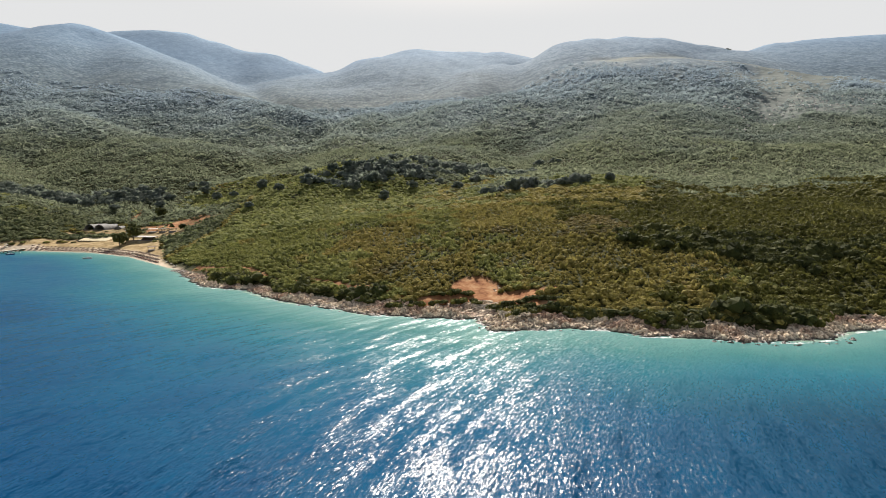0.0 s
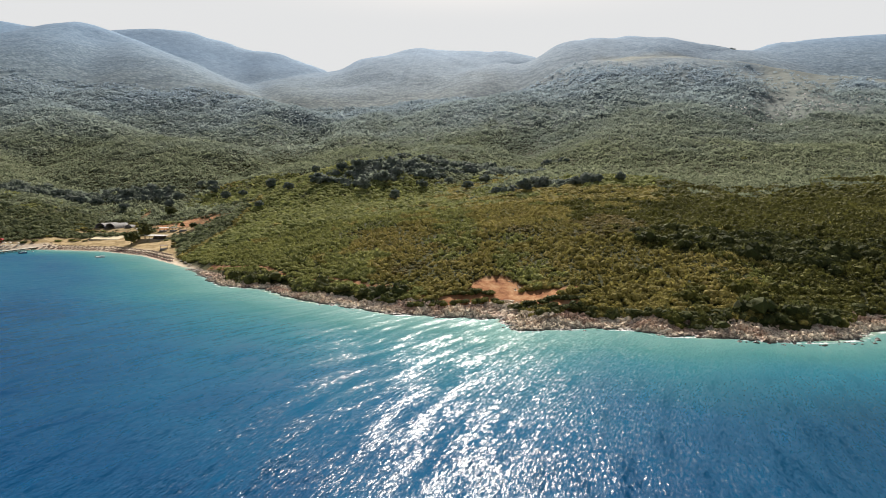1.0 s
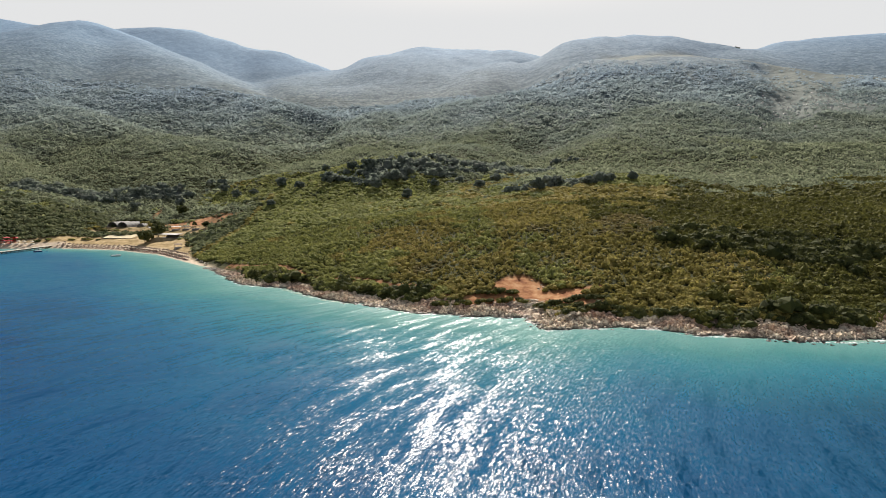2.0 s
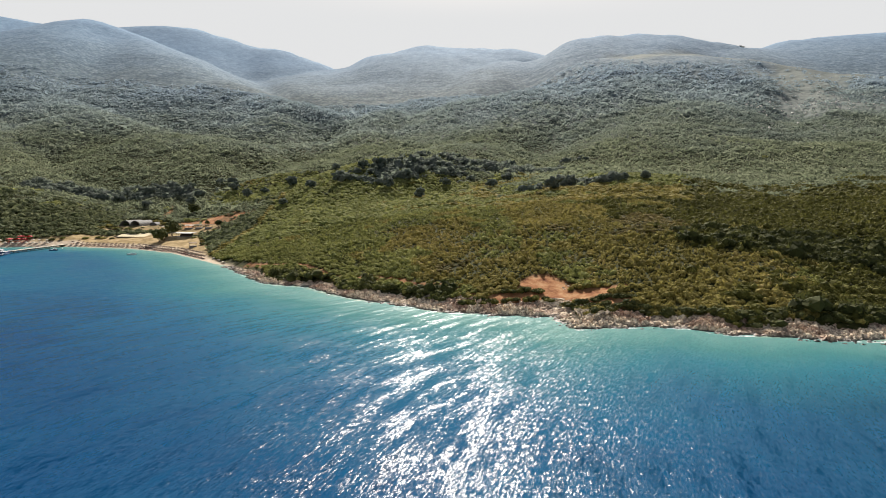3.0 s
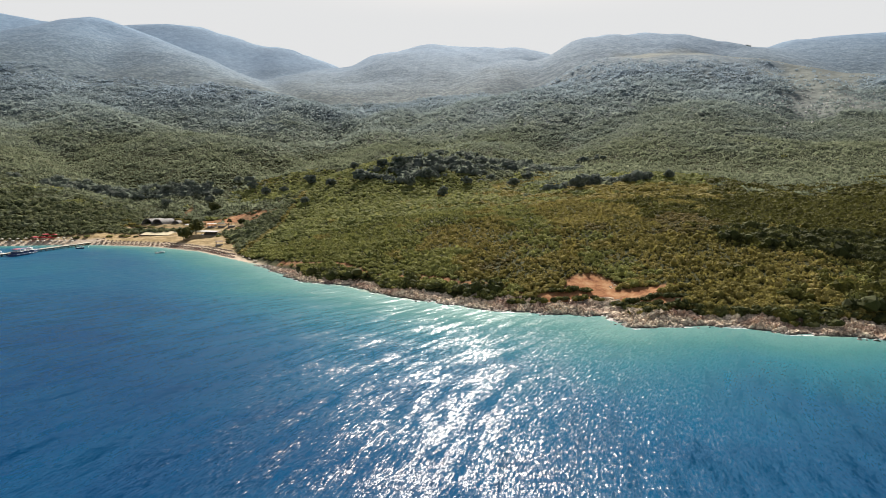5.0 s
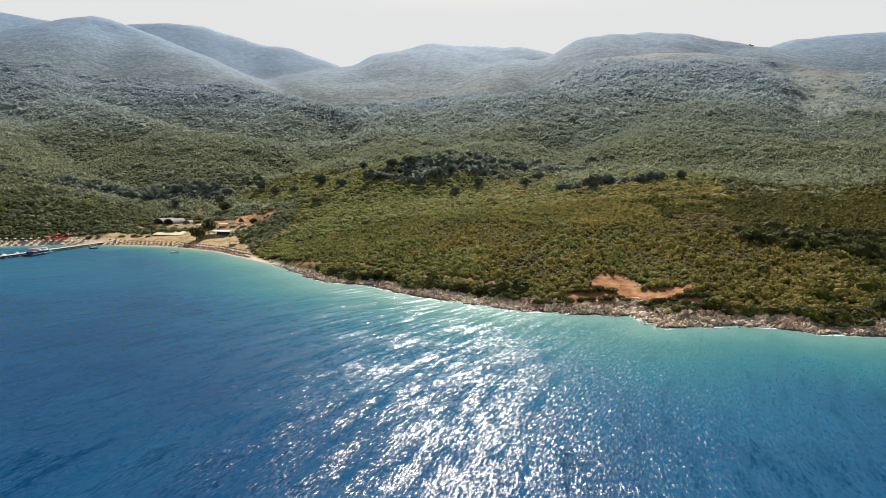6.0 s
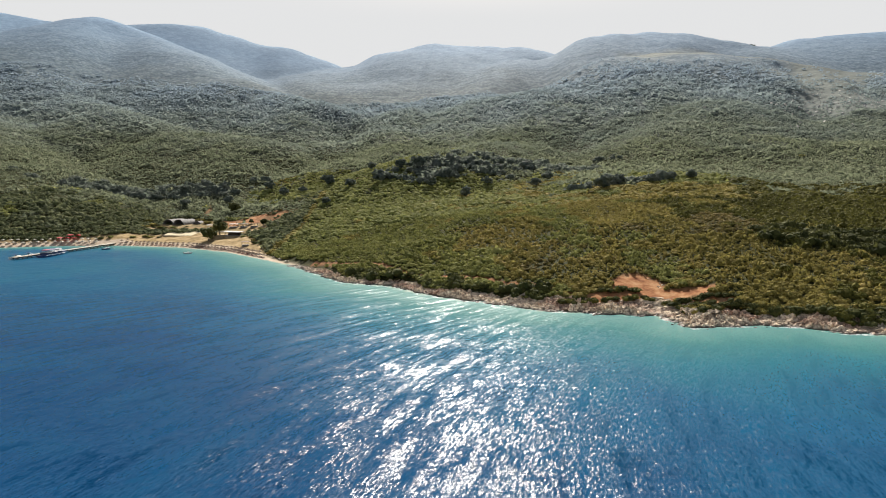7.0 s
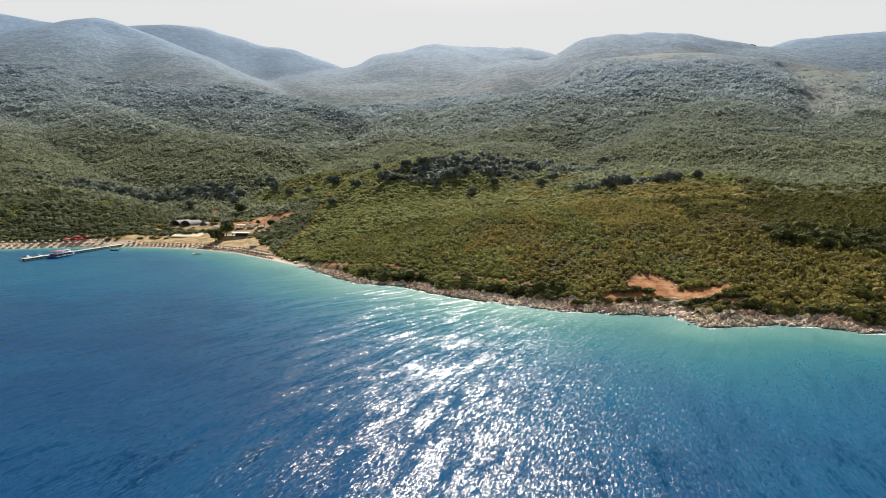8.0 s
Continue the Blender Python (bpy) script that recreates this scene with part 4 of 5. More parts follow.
# ---- pier
def pier(x0, y0, x1, y1, wide, deck_z):
    run = math.hypot(x1 - x0, y1 - y0)
    turn = math.degrees(math.atan2(y1 - y0, x1 - x0))
    base = thing("pier", pose(x0, y0, 0, 0, 0, turn), "long narrow jetty with a pale deck on dark piles", "pier")
    bays = 26
    pale = bmesh.new()
    box(pale, run / 2, 0, deck_z, run, wide, 0.16, 0.03)
    part("deck", pale, MAT_WOODPALE, base, "pale sun-bleached deck")
    for side in (-1, 1):
        bm = bmesh.new()
        box(bm, run / 2, side * (wide / 2 - 0.25), deck_z - 0.40, run - 0.6, 0.3, 0.62, 0.03)
        part("beam", bm, MAT_TIMBER, base)
        bm = bmesh.new()
        box(bm, run / 2, side * (wide / 2 - 0.1), deck_z + 0.14, run - 0.4, 0.14, 0.12, 0.02)
        part("kerb_rail", bm, MAT_WOODPALE, base)
    bm = bmesh.new()
    rod(bm, (0, 0, -6.0), (0, 0, deck_z - 0.12), 0.22, 0.2, 8)
    pile_me = None
    for k in range(bays + 1):
        for side in (-1, 1):
            if pile_me is None:
                first = part("pile", bm, MAT_TIMBER, base, "dark wet pile")
                pile_me = first.data
                pile = first
            else:
                pile = new("pile", pile_me)
                pile.parent = base
            pile.location = (1.5 + k * (run - 3) / bays, side * (wide / 2 - 0.35), 0)
    bm = bmesh.new()
    rod(bm, (0, 0, 0), (0, 0, 0.45), 0.13, 0.16, 8)
    first = part("bollard", bm, MAT_STEEL, base)
    first.location = (run - 2, wide / 2 - 0.6, deck_z + 0.14)
    for k in range(1, 8):
        b = new("bollard", first.data)
        b.parent = base
        b.location = (run - 2 - k * 12, wide / 2 - 0.6, deck_z + 0.14)
    return base


pier(-341.5, 505, -348.5, 394, 3.8, 1.7)


# ---- boats
def hull_mesh(length, beam, depth, draught, sheer, stations=12, ring=7):
    """A lofted hull, bow towards +x, with its deck closed."""
    bm = bmesh.new()
    rows = []
    for i in range(stations + 1):
        u = i / stations
        x = (u - 0.5) * length
        w = beam / 2 * (1 - max(0, (u - 0.45) / 0.55) ** 2.2) * (0.86 + 0.14 * min(1, u / 0.25))
        w = max(w, 0.03)
        top = depth - draught + sheer * max(0, (u - 0.3) / 0.7) ** 2
        keel = -draught * (1 - max(0, (u - 0.75) / 0.25) ** 2 * 0.9)
        row = []
        for j in range(ring):
            a = j / (ring - 1) * 2 - 1
            s = math.copysign(abs(a) ** 0.55, a)
            z = keel + (top - keel) * abs(a) ** 2.4
            row.append(bm.verts.new((x + (0.35 * length * 0.05 * (z - keel) if u > 0.9 else 0), s * w, z)))
        rows.append(row)
    for a, b in zip(rows[:-1], rows[1:]):
        for j in range(ring - 1):
            bm.faces.new((a[j], a[j + 1], b[j + 1], b[j]))
        bm.faces.new((a[ring - 1], a[0], b[0], b[ring - 1]))
    bm.faces.new(rows[0][::-1])
    bm.faces.new(rows[-1])
    bmesh.ops.recalc_face_normals(bm, faces=bm.faces)
    return bm


def small_boat(x, y, turn, length, label, hull_mat, cover=False):
    base = thing("motor_boat", pose(x, y, 0.0, 0, 0, turn), label, "boat")
    w = length * 0.38
    part("hull", hull_mesh(length, w, length * 0.20, length * 0.06, length * 0.06), hull_mat, base, smooth=False)
    bm = bmesh.new()
    box(bm, -length * 0.08, 0, length * 0.145, length * 0.5, w * 0.62, 0.05, 0.01)
    part("cockpit_floor", bm, MAT_WHITE, base)
    bm = bmesh.new()
    box(bm, -length * 0.02, 0, length * 0.14 + 0.38, length * 0.12, w * 0.34, 0.75, 0.06)
    part("console", bm, MAT_WHITE, base, "white steering console")
    bm = bmesh.new()
    box(bm, length * 0.03, 0, length * 0.14 + 0.95, 0.05, w * 0.42, 0.4, 0.01, Matrix.Rotation(-0.15, 4, "Y"))
    part("windscreen", bm, MAT_GLASS, base, "dark raked windscreen")
    bm = bmesh.new()
    box(bm, -length * 0.53, 0, length * 0.17, 0.4, 0.36, 0.62, 0.06)
    box(bm, -length * 0.54, 0, length * 0.17 - 0.6, 0.16, 0.12, 0.8, 0.02)
    part("outboard_motor", bm, MAT_TIMBER, base, "black outboard motor")
    bm = bmesh.new()
    box(bm, length * 0.22, 0, length * 0.19, length * 0.34, w * 0.62, 0.42, 0.1)
    part("foredeck", bm, MAT_WHITE, base, "white raised foredeck")
    for k in (-0.24, 0.16):
        bm = bmesh.new()
        box(bm, length * k, 0, length * 0.14 + 0.22, 0.4, w * 0.7, 0.12, 0.03)
        part("bench", bm, MAT_WHITE, base)
    if cover:
        bm = bmesh.new()
        box(bm, -length * 0.06, 0, length * 0.14 + 1.75, length * 0.42, w * 0.85, 0.07, 0.03)
        part("sun_roof", bm, MAT_BLUE, base, "dark blue sun roof")
        for sx in (-0.2, 0.1):
            for sy in (-1, 1):
                bm = bmesh.new()
                rod(bm, (length * sx, sy * w * 0.36, length * 0.12), (length * sx, sy * w * 0.38, length * 0.14 + 1.74), 0.03)
                part("roof_post", bm, MAT_STEEL, base)
    return base


small_boat(-255.5, 442, 28, 6.0, "small white motor boat at anchor on turquoise water", MAT_WHITE)
small_boat(-329, 468, 15, 5.6, "small dark blue motor boat with sun roof moored near the jetty", MAT_BLUE, True)
small_boat(-352.8, 402, 84, 9.0, "white motor boat with sun roof tied to the jetty", MAT_WHITE, True)
small_boat(-352.2, 414, 86, 8.0, "white motor boat with sun roof tied to the jetty", MAT_WHITE, True)


def tour_boat(x, y, turn, length):
    base = thing("excursion_boat", pose(x, y, 0, 0, 0, turn) @ Matrix.Diagonal((1, 1, 0.7, 1)), "blue and white two-deck excursion boat moored along the jetty", "boat")
    w = length * 0.21
    part("hull", hull_mesh(length, w, 3.0, 1.1, 1.3, 18, 9), MAT_BLUE, base, "dark blue hull")
    for side in (-1, 1):
        bm = bmesh.new()
        box(bm, -length * 0.06, side * w * 0.49, 1.75, length * 0.80, 0.12, 0.32, 0.03)
        part("rubbing_strake", bm, MAT_WHITE, base, "white rubbing strake")
    bm = bmesh.new()
    box(bm, -length * 0.08, 0, 2.9, length * 0.62, w * 0.78, 2.0, 0.08)
    cabin = part("saloon", bm, MAT_BLUE, base, "blue saloon with a row of dark windows")
    bm = bmesh.new()
    box(bm, 0, 0, 0, 1.25, 0.06, 0.85, 0.02)
    first = part("window", bm, MAT_GLASS, cabin)
    first.location = (-length * 0.36, w * 0.395, 3.15)
    for k in range(10):
        for side in (-1, 1):
            if k == 0 and side == 1:
                continue
            o = new("window", first.data)
            o.parent = cabin
            o.location = (-length * 0.36 + k * length * 0.062, side * w * 0.395, 3.15)
    bm = bmesh.new()
    box(bm, -length * 0.08, 0, 4.18, length * 0.68, w * 0.92, 0.14, 0.03)
    part("upper_deck", bm, MAT_WHITE, base)
    bm = bmesh.new()
    box(bm, -length * 0.12, 0, 6.35, length * 0.48, w * 0.86, 0.12, 0.04)
    part("awning", bm, MAT_AWNING, base, "faded lilac awning over the upper deck")
    bm = bmesh.new()
    box(bm, -length * 0.30, 0, 6.62, length * 0.16, w * 0.5, 0.3, 0.05)
    part("life_raft_cover", bm, MAT_RED, base, "red cover on the roof")
    for k in range(7):
        for side in (-1, 1):
            bm = bmesh.new()
            rod(bm, (0, 0, 4.25), (0, 0, 6.3), 0.05, 0.05, 6)
            part("awning_post", bm, MAT_WHITE, base, m=pose(-length * 0.35 + k * length * 0.077, side * w * 0.42, 0))
    for side in (-1, 1):
        for z in (4.7, 5.15):
            bm = bmesh.new()
            rod(bm, (-length * 0.42, side * w * 0.45, z), (length * 0.26, side * w * 0.45, z), 0.03, 0.03, 6)
            part("railing", bm, MAT_WHITE, base)
    bm = bmesh.new()
    box(bm, length * 0.20, 0, 5.3, length * 0.10, w * 0.5, 2.1, 0.1)
    house = part("wheelhouse", bm, MAT_WHITE, base, "white wheelhouse towards the bow")
    bm = bmesh.new()
    box(bm, length * 0.252, 0, 5.6, 0.06, w * 0.42, 0.8, 0.02)
    part("front_window", bm, MAT_GLASS, house)
    bm = bmesh.new()
    rod(bm, (length * 0.16, 0, 6.3), (length * 0.15, 0, 10.5), 0.09, 0.04, 8)
    rod(bm, (length * 0.155, -1.2, 8.8), (length * 0.155, 1.2, 8.8), 0.04, 0.04, 6)
    part("mast", bm, MAT_WHITE, base)
    bm = bmesh.new()
    rod(bm, (length * 0.36, -w * 0.2, 2.6), (length * 0.50, 0, 4.0), 0.04, 0.04, 6)
    rod(bm, (length * 0.36, w * 0.2, 2.6), (length * 0.50, 0, 4.0), 0.04, 0.04, 6)
    part("bow_rail", bm, MAT_WHITE, base)
    return base


tour_boat(-341.6, 424, 93.5, 30.0)

bm = bmesh.new()
bmesh.ops.create_icosphere(bm, subdivisions=2, radius=0.6)
rod(bm, (0, 0, 0.5), (0, 0, 0.95), 0.12, 0.08)
me = bpy.data.meshes.new("mooring_buoy")
bm.to_mesh(me)
bm.free()
me.materials.append(MAT_WHITE)
buoy = new("mooring_buoy", me)
buoy.matrix_basis = pose(-331, 482, 0.1)
tagged(buoy, "white round mooring buoy floating near the beach", "buoy")


# ---- sunshades and loungers
def straw_umbrella(label, material, group, wide=2.7, tall=2.5):
    base = thing("beach_umbrella", pose(0, 0, 0), label, "umbrella", group)
    bm = bmesh.new()
    rod(bm, (0, 0, -0.3), (0, 0, tall), 0.07, 0.055, 7)
    part("pole", bm, MAT_TIMBER, base)
    bm = bmesh.new()
    n, r = 14, np.random.default_rng(8)
    rim, under = [], []
    top = bm.verts.new((0, 0, tall + 0.15))
    inner = bm.verts.new((0, 0, tall - 0.05))
    for k in range(n):
        a, q = k * 2 * math.pi / n, wide / 2 * r.uniform(0.9, 1.08)
        rim.append(bm.verts.new((q * math.cos(a), q * math.sin(a), tall - wide * 0.24 - r.uniform(0, 0.14))))
        under.append(bm.verts.new((q * 0.96 * math.cos(a), q * 0.96 * math.sin(a), tall - wide * 0.24 - 0.2)))
    for k in range(n):
        j = (k + 1) % n
        bm.faces.new((top, rim[k], rim[j]))
        bm.faces.new((rim[k], under[k], under[j], rim[j]))
        bm.faces.new((inner, under[j], under[k]))
    part("canopy", bm, material, base)
    return base


def lounger():
    base = thing("sun_lounger", pose(0, 0, 0), "dark wooden sun lounger with wine-red mattress on the sand", "lounger", "loungers on the beach")
    bm = bmesh.new()
    box(bm, 0, 0, 0.30, 1.9, 0.62, 0.07, 0.015)
    part("seat_frame", bm, MAT_TIMBER, base)
    bm = bmesh.new()
    box(bm, -0.28, 0, 0.38, 1.28, 0.58, 0.09, 0.02)
    part("mattress", bm, MAT_CLOTH, base)
    bm = bmesh.new()
    box(bm, 0, 0, 0, 0.72, 0.58, 0.09, 0.02)
    part("backrest", bm, MAT_CLOTH, base, m=pose(0.66, 0, 0.55, 0, -32, 0))
    for sx in (-0.8, 0.8):
        for sy in (-0.26, 0.26):
            bm = bmesh.new()
            box(bm, sx, sy, 0.06, 0.07, 0.06, 0.46)
            part("leg", bm, MAT_TIMBER, base)
    return base


def shore_at(xs):
    """Lengths along the waterline at these x."""
    return np.interp(xs, COAST[:, 0], SHORE_S)


def on_shore(s, d):
    px, py, nx, ny = shore_frame(np.array([float(s)]))
    return float(px[0] + nx[0] * d), float(py[0] + ny[0] * d), math.degrees(math.atan2(ny[0], nx[0]))


r = np.random.default_rng(12)
brown = straw_umbrella("brown thatched beach umbrella on a wooden pole in the sand", MAT_THATCH, "thatched umbrellas along the beach")
bed = lounger()
first_u = first_l = True
sa, sb = shore_at(-336), shore_at(-196)
for row, d in enumerate((5.5, 10.0)):
    for s in np.arange(sa + row * 1.6, sb - row * 18, 3.9):
        x, y, a = on_shore(s + r.uniform(-0.4, 0.4), d + r.uniform(-0.5, 0.5))
        m = pose(x, y, height(x, y), r.uniform(-3, 3), r.uniform(-3, 3), r.uniform(0, 360))
        if first_u:
            brown.matrix_basis, first_u = m, False
        else:
            copy_thing(brown, m)
        for side in (-0.75, 0.75):
            t = radians(a + 90)
            lx, ly = x + math.cos(t) * side - math.cos(radians(a)) * 1.2, y + math.sin(t) * side - math.sin(radians(a)) * 1.2
            m = pose(lx, ly, height(lx, ly) + 0.12, 0, 0, a + r.uniform(-8, 8))
            if first_l:
                bed.matrix_basis, first_l = m, False
            else:
                copy_thing(bed, m)
pale = straw_umbrella("bleached straw beach umbrella on a wooden pole in the sand", MAT_THATCH_PALE, "pale umbrellas on the far beach", 3.0, 2.6)
first_u = True
sa, sb = shore_at(-440), shore_at(-352)
for row, d in enumerate((4.5, 9.0)):
    for s in np.arange(sa + row * 2.5, sb, 5.2):
        x, y, a = on_shore(s + r.uniform(-0.7, 0.7), d + r.uniform(-0.6, 0.6))
        m = pose(x, y, height(x, y), 0, 0, r.uniform(0, 360))
        if first_u:
            pale.matrix_basis, first_u = m, False
        else:
            copy_thing(pale, m)


def red_canopy():
    base = thing("red_canopy", pose(0, 0, 0), "bright red square canopy on four posts above the beach", "canopy", "red canopies by the beach")
    bm = bmesh.new()
    q, z = 2.2, 2.4
    v = [bm.verts.new(p) for p in ((-q, -q, z), (q, -q, z), (q, q, z), (-q, q, z), (0, 0, z + 0.7), (-q, -q, z - 0.35), (q, -q, z - 0.35), (q, q, z - 0.35), (-q, q, z - 0.35))]
    for a, b in ((0, 1), (1, 2), (2, 3), (3, 0)):
        bm.faces.new((v[a], v[b], v[4]))
        bm.faces.new((v[a + 5], v[b + 5], v[b], v[a]))
    bmesh.ops.solidify(bm, geom=bm.faces[:], thickness=0.05)
    part("cloth", bm, MAT_RED, base)
    for sx in (-1, 1):
        for sy in (-1, 1):
            bm = bmesh.new()
            rod(bm, (sx * 2.1, sy * 2.1, -0.6), (sx * 2.1, sy * 2.1, z), 0.05, 0.05, 6)
            part("post", bm, MAT_STEEL, base)
    return base


red = red_canopy()
spots = [(-384, 499, 8), (-378.6, 500, 12), (-373.4, 501, 10), (-379, 505.4, 10), (-373, 506.4, 8)]
for k, (x, y, a) in enumerate(spots):
    m = pose(x, y, height(x, y), 0, 0, a)
    if k == 0:
        red.matrix_basis = m
    else:
        copy_thing(red, m)


# ---- buildings
def vaulted_shed(x, y, turn, bay, bays, long, rise):
    """Old barrel-vaulted store, its arches open to the sea."""
    z = height(x, y) - 0.4
    base = thing("vaulted_store", pose(x, y, z, 0, 0, turn), "old grey concrete store of two barrel vaults with dark open arches", "building")
    n = 18
    for k in range(bays):
        cx = (k - (bays - 1) / 2) * bay
        bm = bmesh.new()
        ring = []
        for i in range(n + 1):
            a = math.pi * i / n
            c, s = math.cos(a), math.sin(a)
            ring.append([bm.verts.new((cx + q * c * bay / 2, yy, 0.6 + s * (rise + (q - 1) * 4))) for q, yy in ((1.0, 0), (0.90, 0), (0.90, long), (1.0, long))])
        for p0, p1 in zip(ring[:-1], ring[1:]):
            for j in range(4):
                bm.faces.new((p0[j], p0[(j + 1) % 4], p1[(j + 1) % 4], p1[j]))
        bm.faces.new(ring[0])
        bm.faces.new(ring[-1][::-1])
        bmesh.ops.recalc_face_normals(bm, faces=bm.faces)
        part("vault", bm, MAT_VAULT, base, "weathered grey barrel vault")
        bm = bmesh.new()
        fan = [bm.verts.new((cx + math.cos(math.pi * i / n) * bay * 0.47, long - 0.6, 0.5 + math.sin(math.pi * i / n) * rise * 0.97)) for i in range(n + 1)]
        bm.faces.new(fan)
        bmesh.ops.solidify(bm, geom=bm.faces[:], thickness=0.3)
        part("end_wall", bm, MAT_CONCRETE, base)
    for k in range(bays + 1):
        bm = bmesh.new()
        box(bm, (k - bays / 2) * bay, long / 2, 0.15, 0.9, long, 1.5, 0.05)
        part("footing_wall", bm, MAT_CONCRETE, base)
    return base


vaulted_shed(-321, 568, -14, 11.0, 2, 20, 4.7)

base = thing("vaulted_tent", pose(-299, 567, height(-299, 567) - 0.2, 0, 0, -10), "small pale vaulted tent beside the concrete store", "tent")
bm = bmesh.new()
ring = []
for i in range(13):
    a = math.pi * i / 12
    ring.append([bm.verts.new((q * math.cos(a) * 3.7, yy, q * math.sin(a) * 2.9)) for q, yy in ((1, 0), (0.96, 0), (0.96, 7), (1, 7))])
for p0, p1 in zip(ring[:-1], ring[1:]):
    for j in range(4):
        bm.faces.new((p0[j], p0[(j + 1) % 4], p1[(j + 1) % 4], p1[j]))
bmesh.ops.recalc_face_normals(bm, faces=bm.faces)
part("cover", bm, MAT_VAULT, base)
bm = bmesh.new()
fan = [bm.verts.new((math.cos(math.pi * i / 12) * 3.5, 0.3, math.sin(math.pi * i / 12) * 2.72)) for i in range(13)]
bm.faces.new(fan)
bmesh.ops.solidify(bm, geom=bm.faces[:], thickness=0.08)
part("front_panel", bm, MAT_CONCRETE, base, "grey front panel")


def shelter(name, x, y, turn, sx, sy, tall, roof_mat, label, category, counter=False, tilt=0.0):
    """An open shelter: roof on posts, with what it has below."""
    zs = [height(x + dx, y + dy) for dx in (-sx / 2, sx / 2) for dy in (-sy / 2, sy / 2)]
    base = thing(name, pose(x, y, min(zs), 0, 0, turn), label, category)
    lift = max(zs) - min(zs)
    bm = bmesh.new()
    box(bm, 0, 0, lift * 0.5 + 0.02, sx, sy, lift + 0.3, 0.05)
    part("floor_slab", bm, MAT_CONCRETE, base)
    top = lift + 0.15
    bm = bmesh.new()
    box(bm, 0, 0, 0, sx + 0.8, sy + 0.8, 0.16, 0.03)
    roof = part("roof", bm, roof_mat, base, m=pose(0, 0, top + tall, tilt, 0, 0))
    for k in range(5):
        bm = bmesh.new()
        box(bm, -sx / 2 + k * sx / 4, 0, -0.14, 0.12, sy + 0.5, 0.14)
        part("rafter", bm, MAT_TIMBER, roof)
    nx = max(2, round(sx / 4) + 1)
    for i in range(nx):
        for side in (-1, 1):
            bm = bmesh.new()
            box(bm, -sx / 2 + 0.15 + i * (sx - 0.3) / (nx - 1), side * (sy / 2 - 0.15), top + tall / 2, 0.16, 0.16, tall + side * math.tan(radians(tilt)) * sy)
            part("post", bm, MAT_TIMBER, base)
    if counter:
        bm = bmesh.new()
        box(bm, 0, 0.5, top + 0.55, sx * 0.5, 0.6, 1.1, 0.03)
        part("counter", bm, MAT_TIMBER, base, "dark wooden bar counter")
        bm = bmesh.new()
        box(bm, 0, sy / 2 - 0.3, top + tall * 0.5, sx * 0.7, 0.12, tall, 0.02)
        part("back_wall", bm, MAT_TIMBER, base)
    return base


shelter("beach_bar", -248, 514, -12, 17, 8, 3.0, MAT_ROOF, "open beach bar with a pale flat roof on dark posts", "building", True, 3)
shelter("shade_hut", -259, 551, 6, 7, 4, 2.4, MAT_ROOF, "small open hut with a pale roof on the red earth", "hut", False, 4)
shelter("shade_hut", -249, 549, -8, 6, 4, 2.3, MAT_TIMBER, "small open hut with a dark board roof on the red earth", "hut", False, 5)
shelter("shade_hut", -239, 545, 14, 6, 4.5, 2.4, MAT_ROOF, "small open hut with a pale roof beside the scrub", "hut", False, -4)
shelter("shade_hut", -223.5, 472, 30, 5, 4, 2.3, MAT_THATCH, "small thatched shelter beside the scrub above the beach", "hut", False, 5)
shelter("shade_hut", -281, 551, 0, 4, 3, 2.2, MAT_WHITE, "small white-roofed kiosk behind the shade trees", "hut", False, 2)

# sloping sand field with a low hedge wall
base = thing("sand_field", pose(-296, 531, height(-296, 531) + 0.12, 10.8, 0, -3), "pale yellow sand field on the slope behind the beach", "field")
bm = bmesh.new()
box(bm, 0, 0, -0.1, 30, 14, 0.5, 0.05)
part("sand_bed", bm, MAT_COURT, base)
for sx, sy, lx, ly in ((0, -7.2, 31, 0.3), (-15.3, 0, 0.3, 14)):
    bm = bmesh.new()
    box(bm, sx, sy, 0.05, lx, ly, 0.7, 0.04)
    part("border_wall", bm, MAT_TIMBER, base, "low dark border wall")


# pale stones strewn over the dry ridge
rng = np.random.default_rng(61)
sx, sy = rng.normal(0, 1, (2, 260)) * np.array([[70.0], [60.0]]) + np.array([[565.0], [1000.0]])
sx = sx + 0.9 * (sy - 1000)
STONE = [(ICO_V * rng.uniform(0.6, 1.2, (12, 1)) * 0.5, ICO_F) for _ in range(5)]
size = rng.uniform(2.0, 5.5, 260)
me = scatter("limestone_outcrops", STONE, sx, sy, land(sx, sy) + 0.4, size, size * 0.8, rng.uniform(0, 6.28, 260), rng.integers(0, 5, 260))
me.materials.append(MAT_ROOF)
tagged(new("limestone_outcrops", me), "scattered pale limestone outcrops on the dry grass ridge", "rocks", kind="stuff")


# ---- shrubs that stand alone, boats drawn up, boulders
def lone_shrub(x, y, wide, tall, seed, material):
    rr = np.random.default_rng(seed)
    vs, fs, n = [], [], 0
    for k in range(3):
        v, f = clump_template(rr, 6, 70, 0.07)
        v = v * np.array((wide * 0.7, wide * 0.7, tall)) + np.array((rr.uniform(-0.25, 0.25) * wide, rr.uniform(-0.25, 0.25) * wide, 0))
        vs.append(v), fs.append(f + n)
        n += len(v)
    me = mesh_from("shrub", np.concatenate(vs), np.concatenate(fs))
    me.materials.append(material)
    ob = new("shrub", me)
    ob.matrix_basis = pose(x, y, height(x, y) - 0.1)
    return tagged(ob, "dense dark green shrub standing on dry grass", "shrub", "shrubs behind the beach")


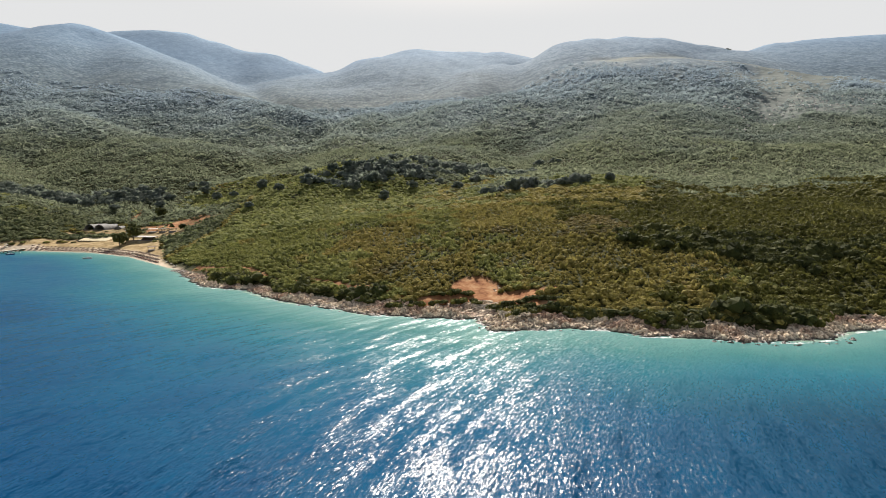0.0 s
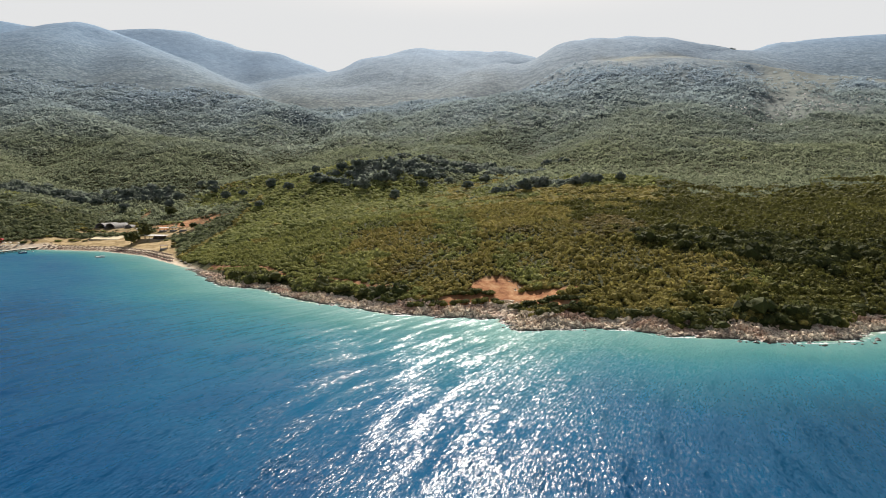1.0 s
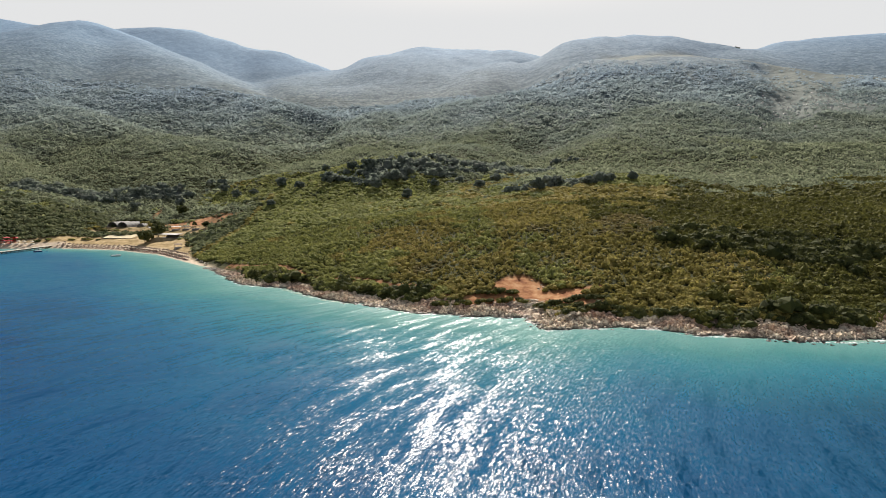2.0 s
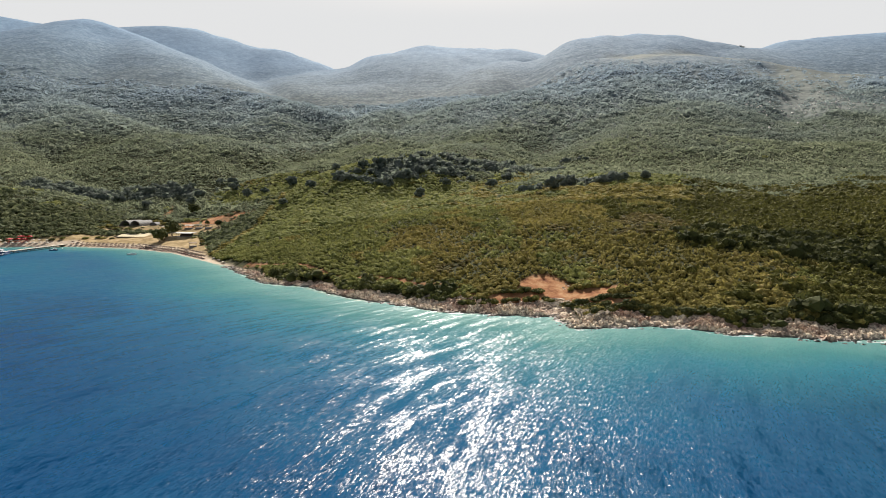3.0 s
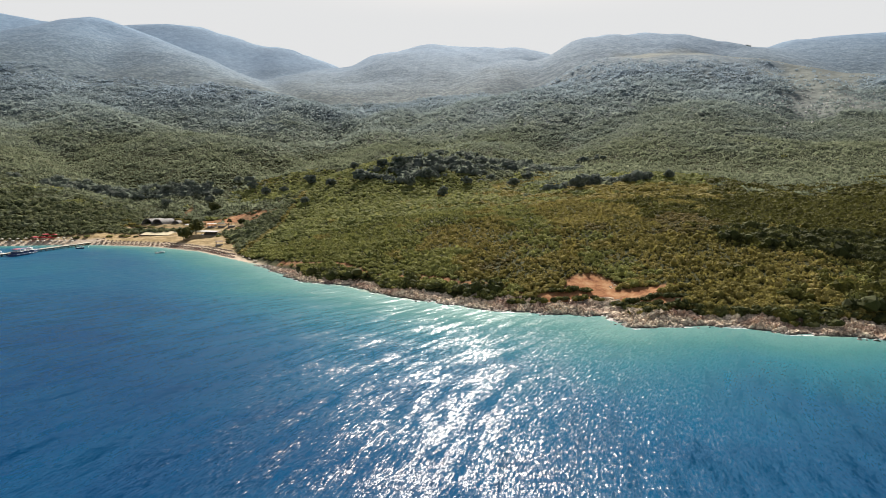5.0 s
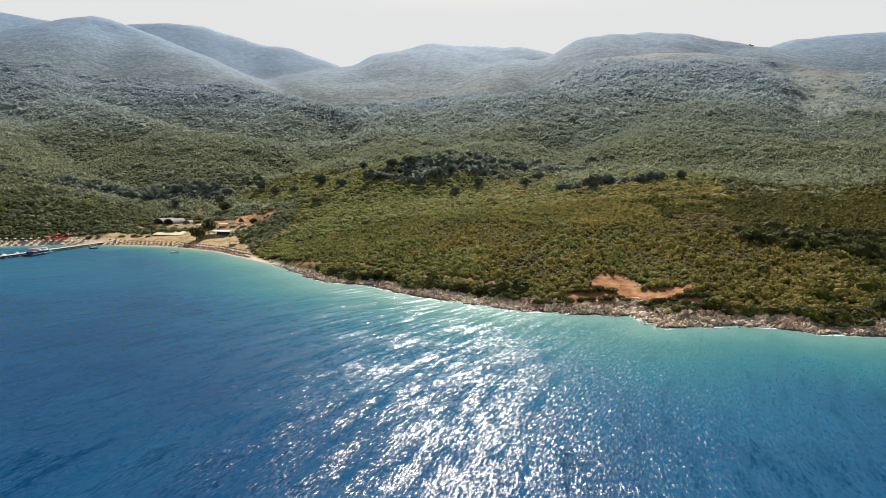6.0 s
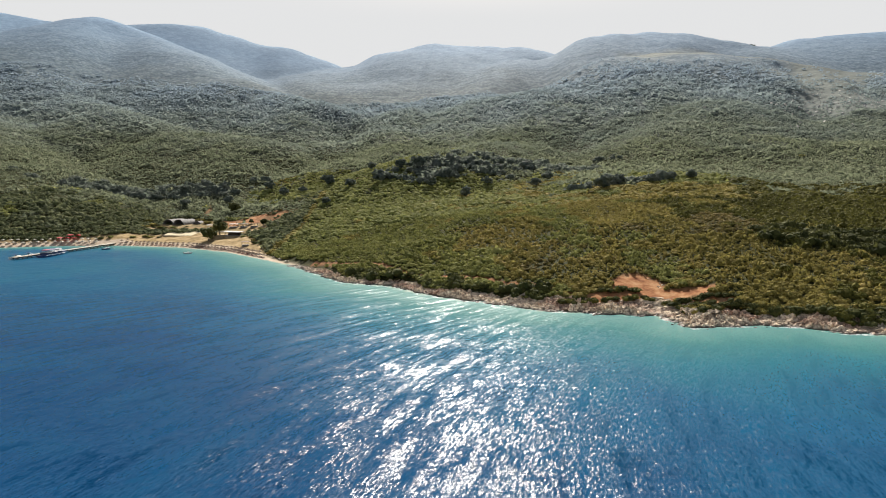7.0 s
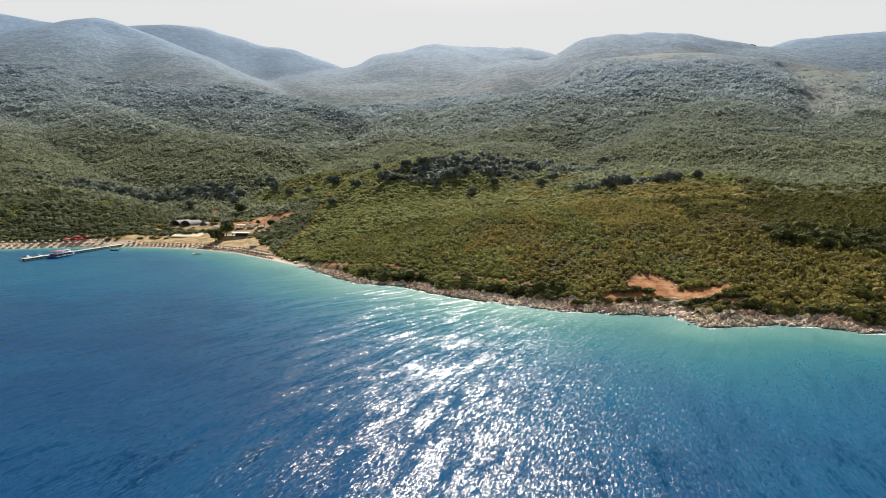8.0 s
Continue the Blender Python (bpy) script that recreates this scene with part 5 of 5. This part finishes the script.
for k, (x, y, w, h) in enumerate([(-356, 508, 6, 3.0), (-350, 513, 5, 2.5), (-327, 526, 7, 2.6), (-320, 523, 6, 2.2), (-313, 522, 5, 1.8), (-334, 520, 5, 2.4), (-345, 525, 6, 2.6), (-340, 552, 8, 3.2),
                                  (-334, 557, 5, 2.0), (-312, 553, 4, 1.0), (-304, 558, 4, 1.2), (-290, 571, 7, 3.5), (-283, 574, 6, 3.2), (-236, 505, 5, 2.2), (-228, 498, 6, 2.6), (-221, 486, 6, 2.8),
                                  (-217, 476, 6, 2.6), (-230, 530, 7, 3.0), (-268, 590, 5, 2.4), (-255, 597, 4, 2.0), (-238, 585, 5, 2.2), (-270, 562, 3, 1.5), (-329, 558, 8, 3.0), (-337, 562, 9, 3.6), (-323, 555, 6, 2.2), (-316, 556, 6, 1.8), (-345, 568, 9, 4.2),
                                  (-300, 579, 8, 4.0), (-292, 582, 7, 3.6), (-262, 600, 6, 2.6), (-246, 604, 6, 2.4), (-226, 590, 5, 2.2), (-258, 576, 4, 1.6)]):
    lone_shrub(x, y, w, h, 300 + k, (MAT_DARK, MAT_GREEN, MAT_HOLLY, MAT_SCRUB)[k % 4])

for k in range(48):
    x, y = (-4 + k * 2.1, 254.0) if k < 8 else (-21 + (k - 8) * 2.7, 245.5) if k < 22 else (22 + (k - 22) * 2.6, 238.5) if k < 32 else (25 + (k - 32) * 1.5, 231.0)
    lone = lone_shrub(x + 0.6 * math.sin(k * 2.3), y + 0.8 * math.sin(k * 1.7), 4.3 + 0.7 * math.sin(k * 3.1), (2.9 if k < 32 else 2.6) + 0.5 * math.sin(k * 5.0), 340 + k, (MAT_DARK, MAT_HOLLY)[k % (2 if k < 22 else 1)])
    tagged(lone, "low dark green shrub in the hedge below the clearing", "shrub", "hedge below the clearing")

for k, (x, y, a) in enumerate([(-179, 405, 118), (-171.5, 393, 130), (-186, 415, 100)]):
    base = thing("rowing_boat", pose(x, y, height(x, y) + 0.25, 0, 4, a), "pale wooden rowing boat drawn up on the shingle", "boat", "boats drawn up on the shore")
    part("hull", hull_mesh(5.2, 1.7, 0.75, 0.3, 0.25, 10, 7), MAT_WOODPALE, base)
    for u in (-1.2, 0.3):
        bm = bmesh.new()
        box(bm, u, 0, 0.5, 0.25, 1.3, 0.06, 0.01)
        part("thwart", bm, MAT_TIMBER, base)


MAT_WETROCK = surface("wet_dark_rock", (0.022, 0.018, 0.014), (0.10, 0.075, 0.055), 1.3, rough=0.5, bump=0.8, depth=0.2)


def boulder_mesh(seed, material):
    """A jagged lump of limestone."""
    rr = np.random.default_rng(seed)
    bm = bmesh.new()
    bmesh.ops.create_icosphere(bm, subdivisions=2, radius=1.0)
    cuts = [Vector(rr.normal(size=3)).normalized() for _ in range(8)]
    for v in bm.verts:
        p = v.co.copy()
        for c in cuts:
            over = p.dot(c) - 0.55
            if over > 0:
                p -= c * over * 0.9
        v.co = p * rr.uniform(0.72, 1.22)
    me = bpy.data.meshes.new("boulder")
    bm.to_mesh(me)
    bm.free()
    me.materials.append(material)
    return me


boulders = [boulder_mesh(40 + k, MAT_ROCK) for k in range(6)]
wet_boulders = [boulder_mesh(60 + k, MAT_WETROCK) for k in range(6)]
rr = np.random.default_rng(77)
sa, sb = shore_at(-150), shore_at(200)
skerries = shore_at(np.array([92.0, 104.0, 112.0, 122.0, 131.0]))
for k in range(250):
    s = rr.uniform(sa, sb)
    if k % 3 == 0:
        d = rr.uniform(-3.5, 0.8)
        if k % 2 == 0:
            s, d = skerries[k % 5] + rr.normal(0, 2.2), rr.uniform(-5.5, 0)
    else:
        d = rr.uniform(2.0, 12.0)
    x, y, a = on_shore(s, d)
    size = min(rr.lognormal(-0.55, 0.45), 1.4) * (0.6 if x < -60 else 1.0)
    wet = d < 1
    z = -0.1 * size if wet else 0.13 * d + 0.35
    ob = new("boulder", (wet_boulders if wet else boulders)[k % 6])
    ob.matrix_basis = Matrix.LocRotScale((x, y, z), Euler((rr.uniform(-0.4, 0.4), rr.uniform(-0.4, 0.4), rr.uniform(0, 6.28))), (size * rr.uniform(0.9, 1.4), size, size * rr.uniform(0.55, 0.9)))
    tagged(ob, "jagged dark wet boulder standing in the shallow water" if wet else "rough cream limestone boulder on the shore ledge", "boulder", "boulders along the shore")

for k in range(16):
    x, y = 22 + rr.uniform(-3, 4), 267 - 0.9 * k * 0.7 + rr.uniform(-2.5, 2.5)
    ob = new("boulder", boulders[k % 6])
    size = rr.uniform(0.35, 0.9)
    ob.matrix_basis = Matrix.LocRotScale((x, y, height(x, y) - 0.45), Euler((rr.uniform(-0.4, 0.4), rr.uniform(-0.4, 0.4), rr.uniform(0, 6.28))), (size * 1.3, size, size * 0.8))
    tagged(ob, "loose pale boulder on the dug red earth", "boulder", "boulders in the clearing")
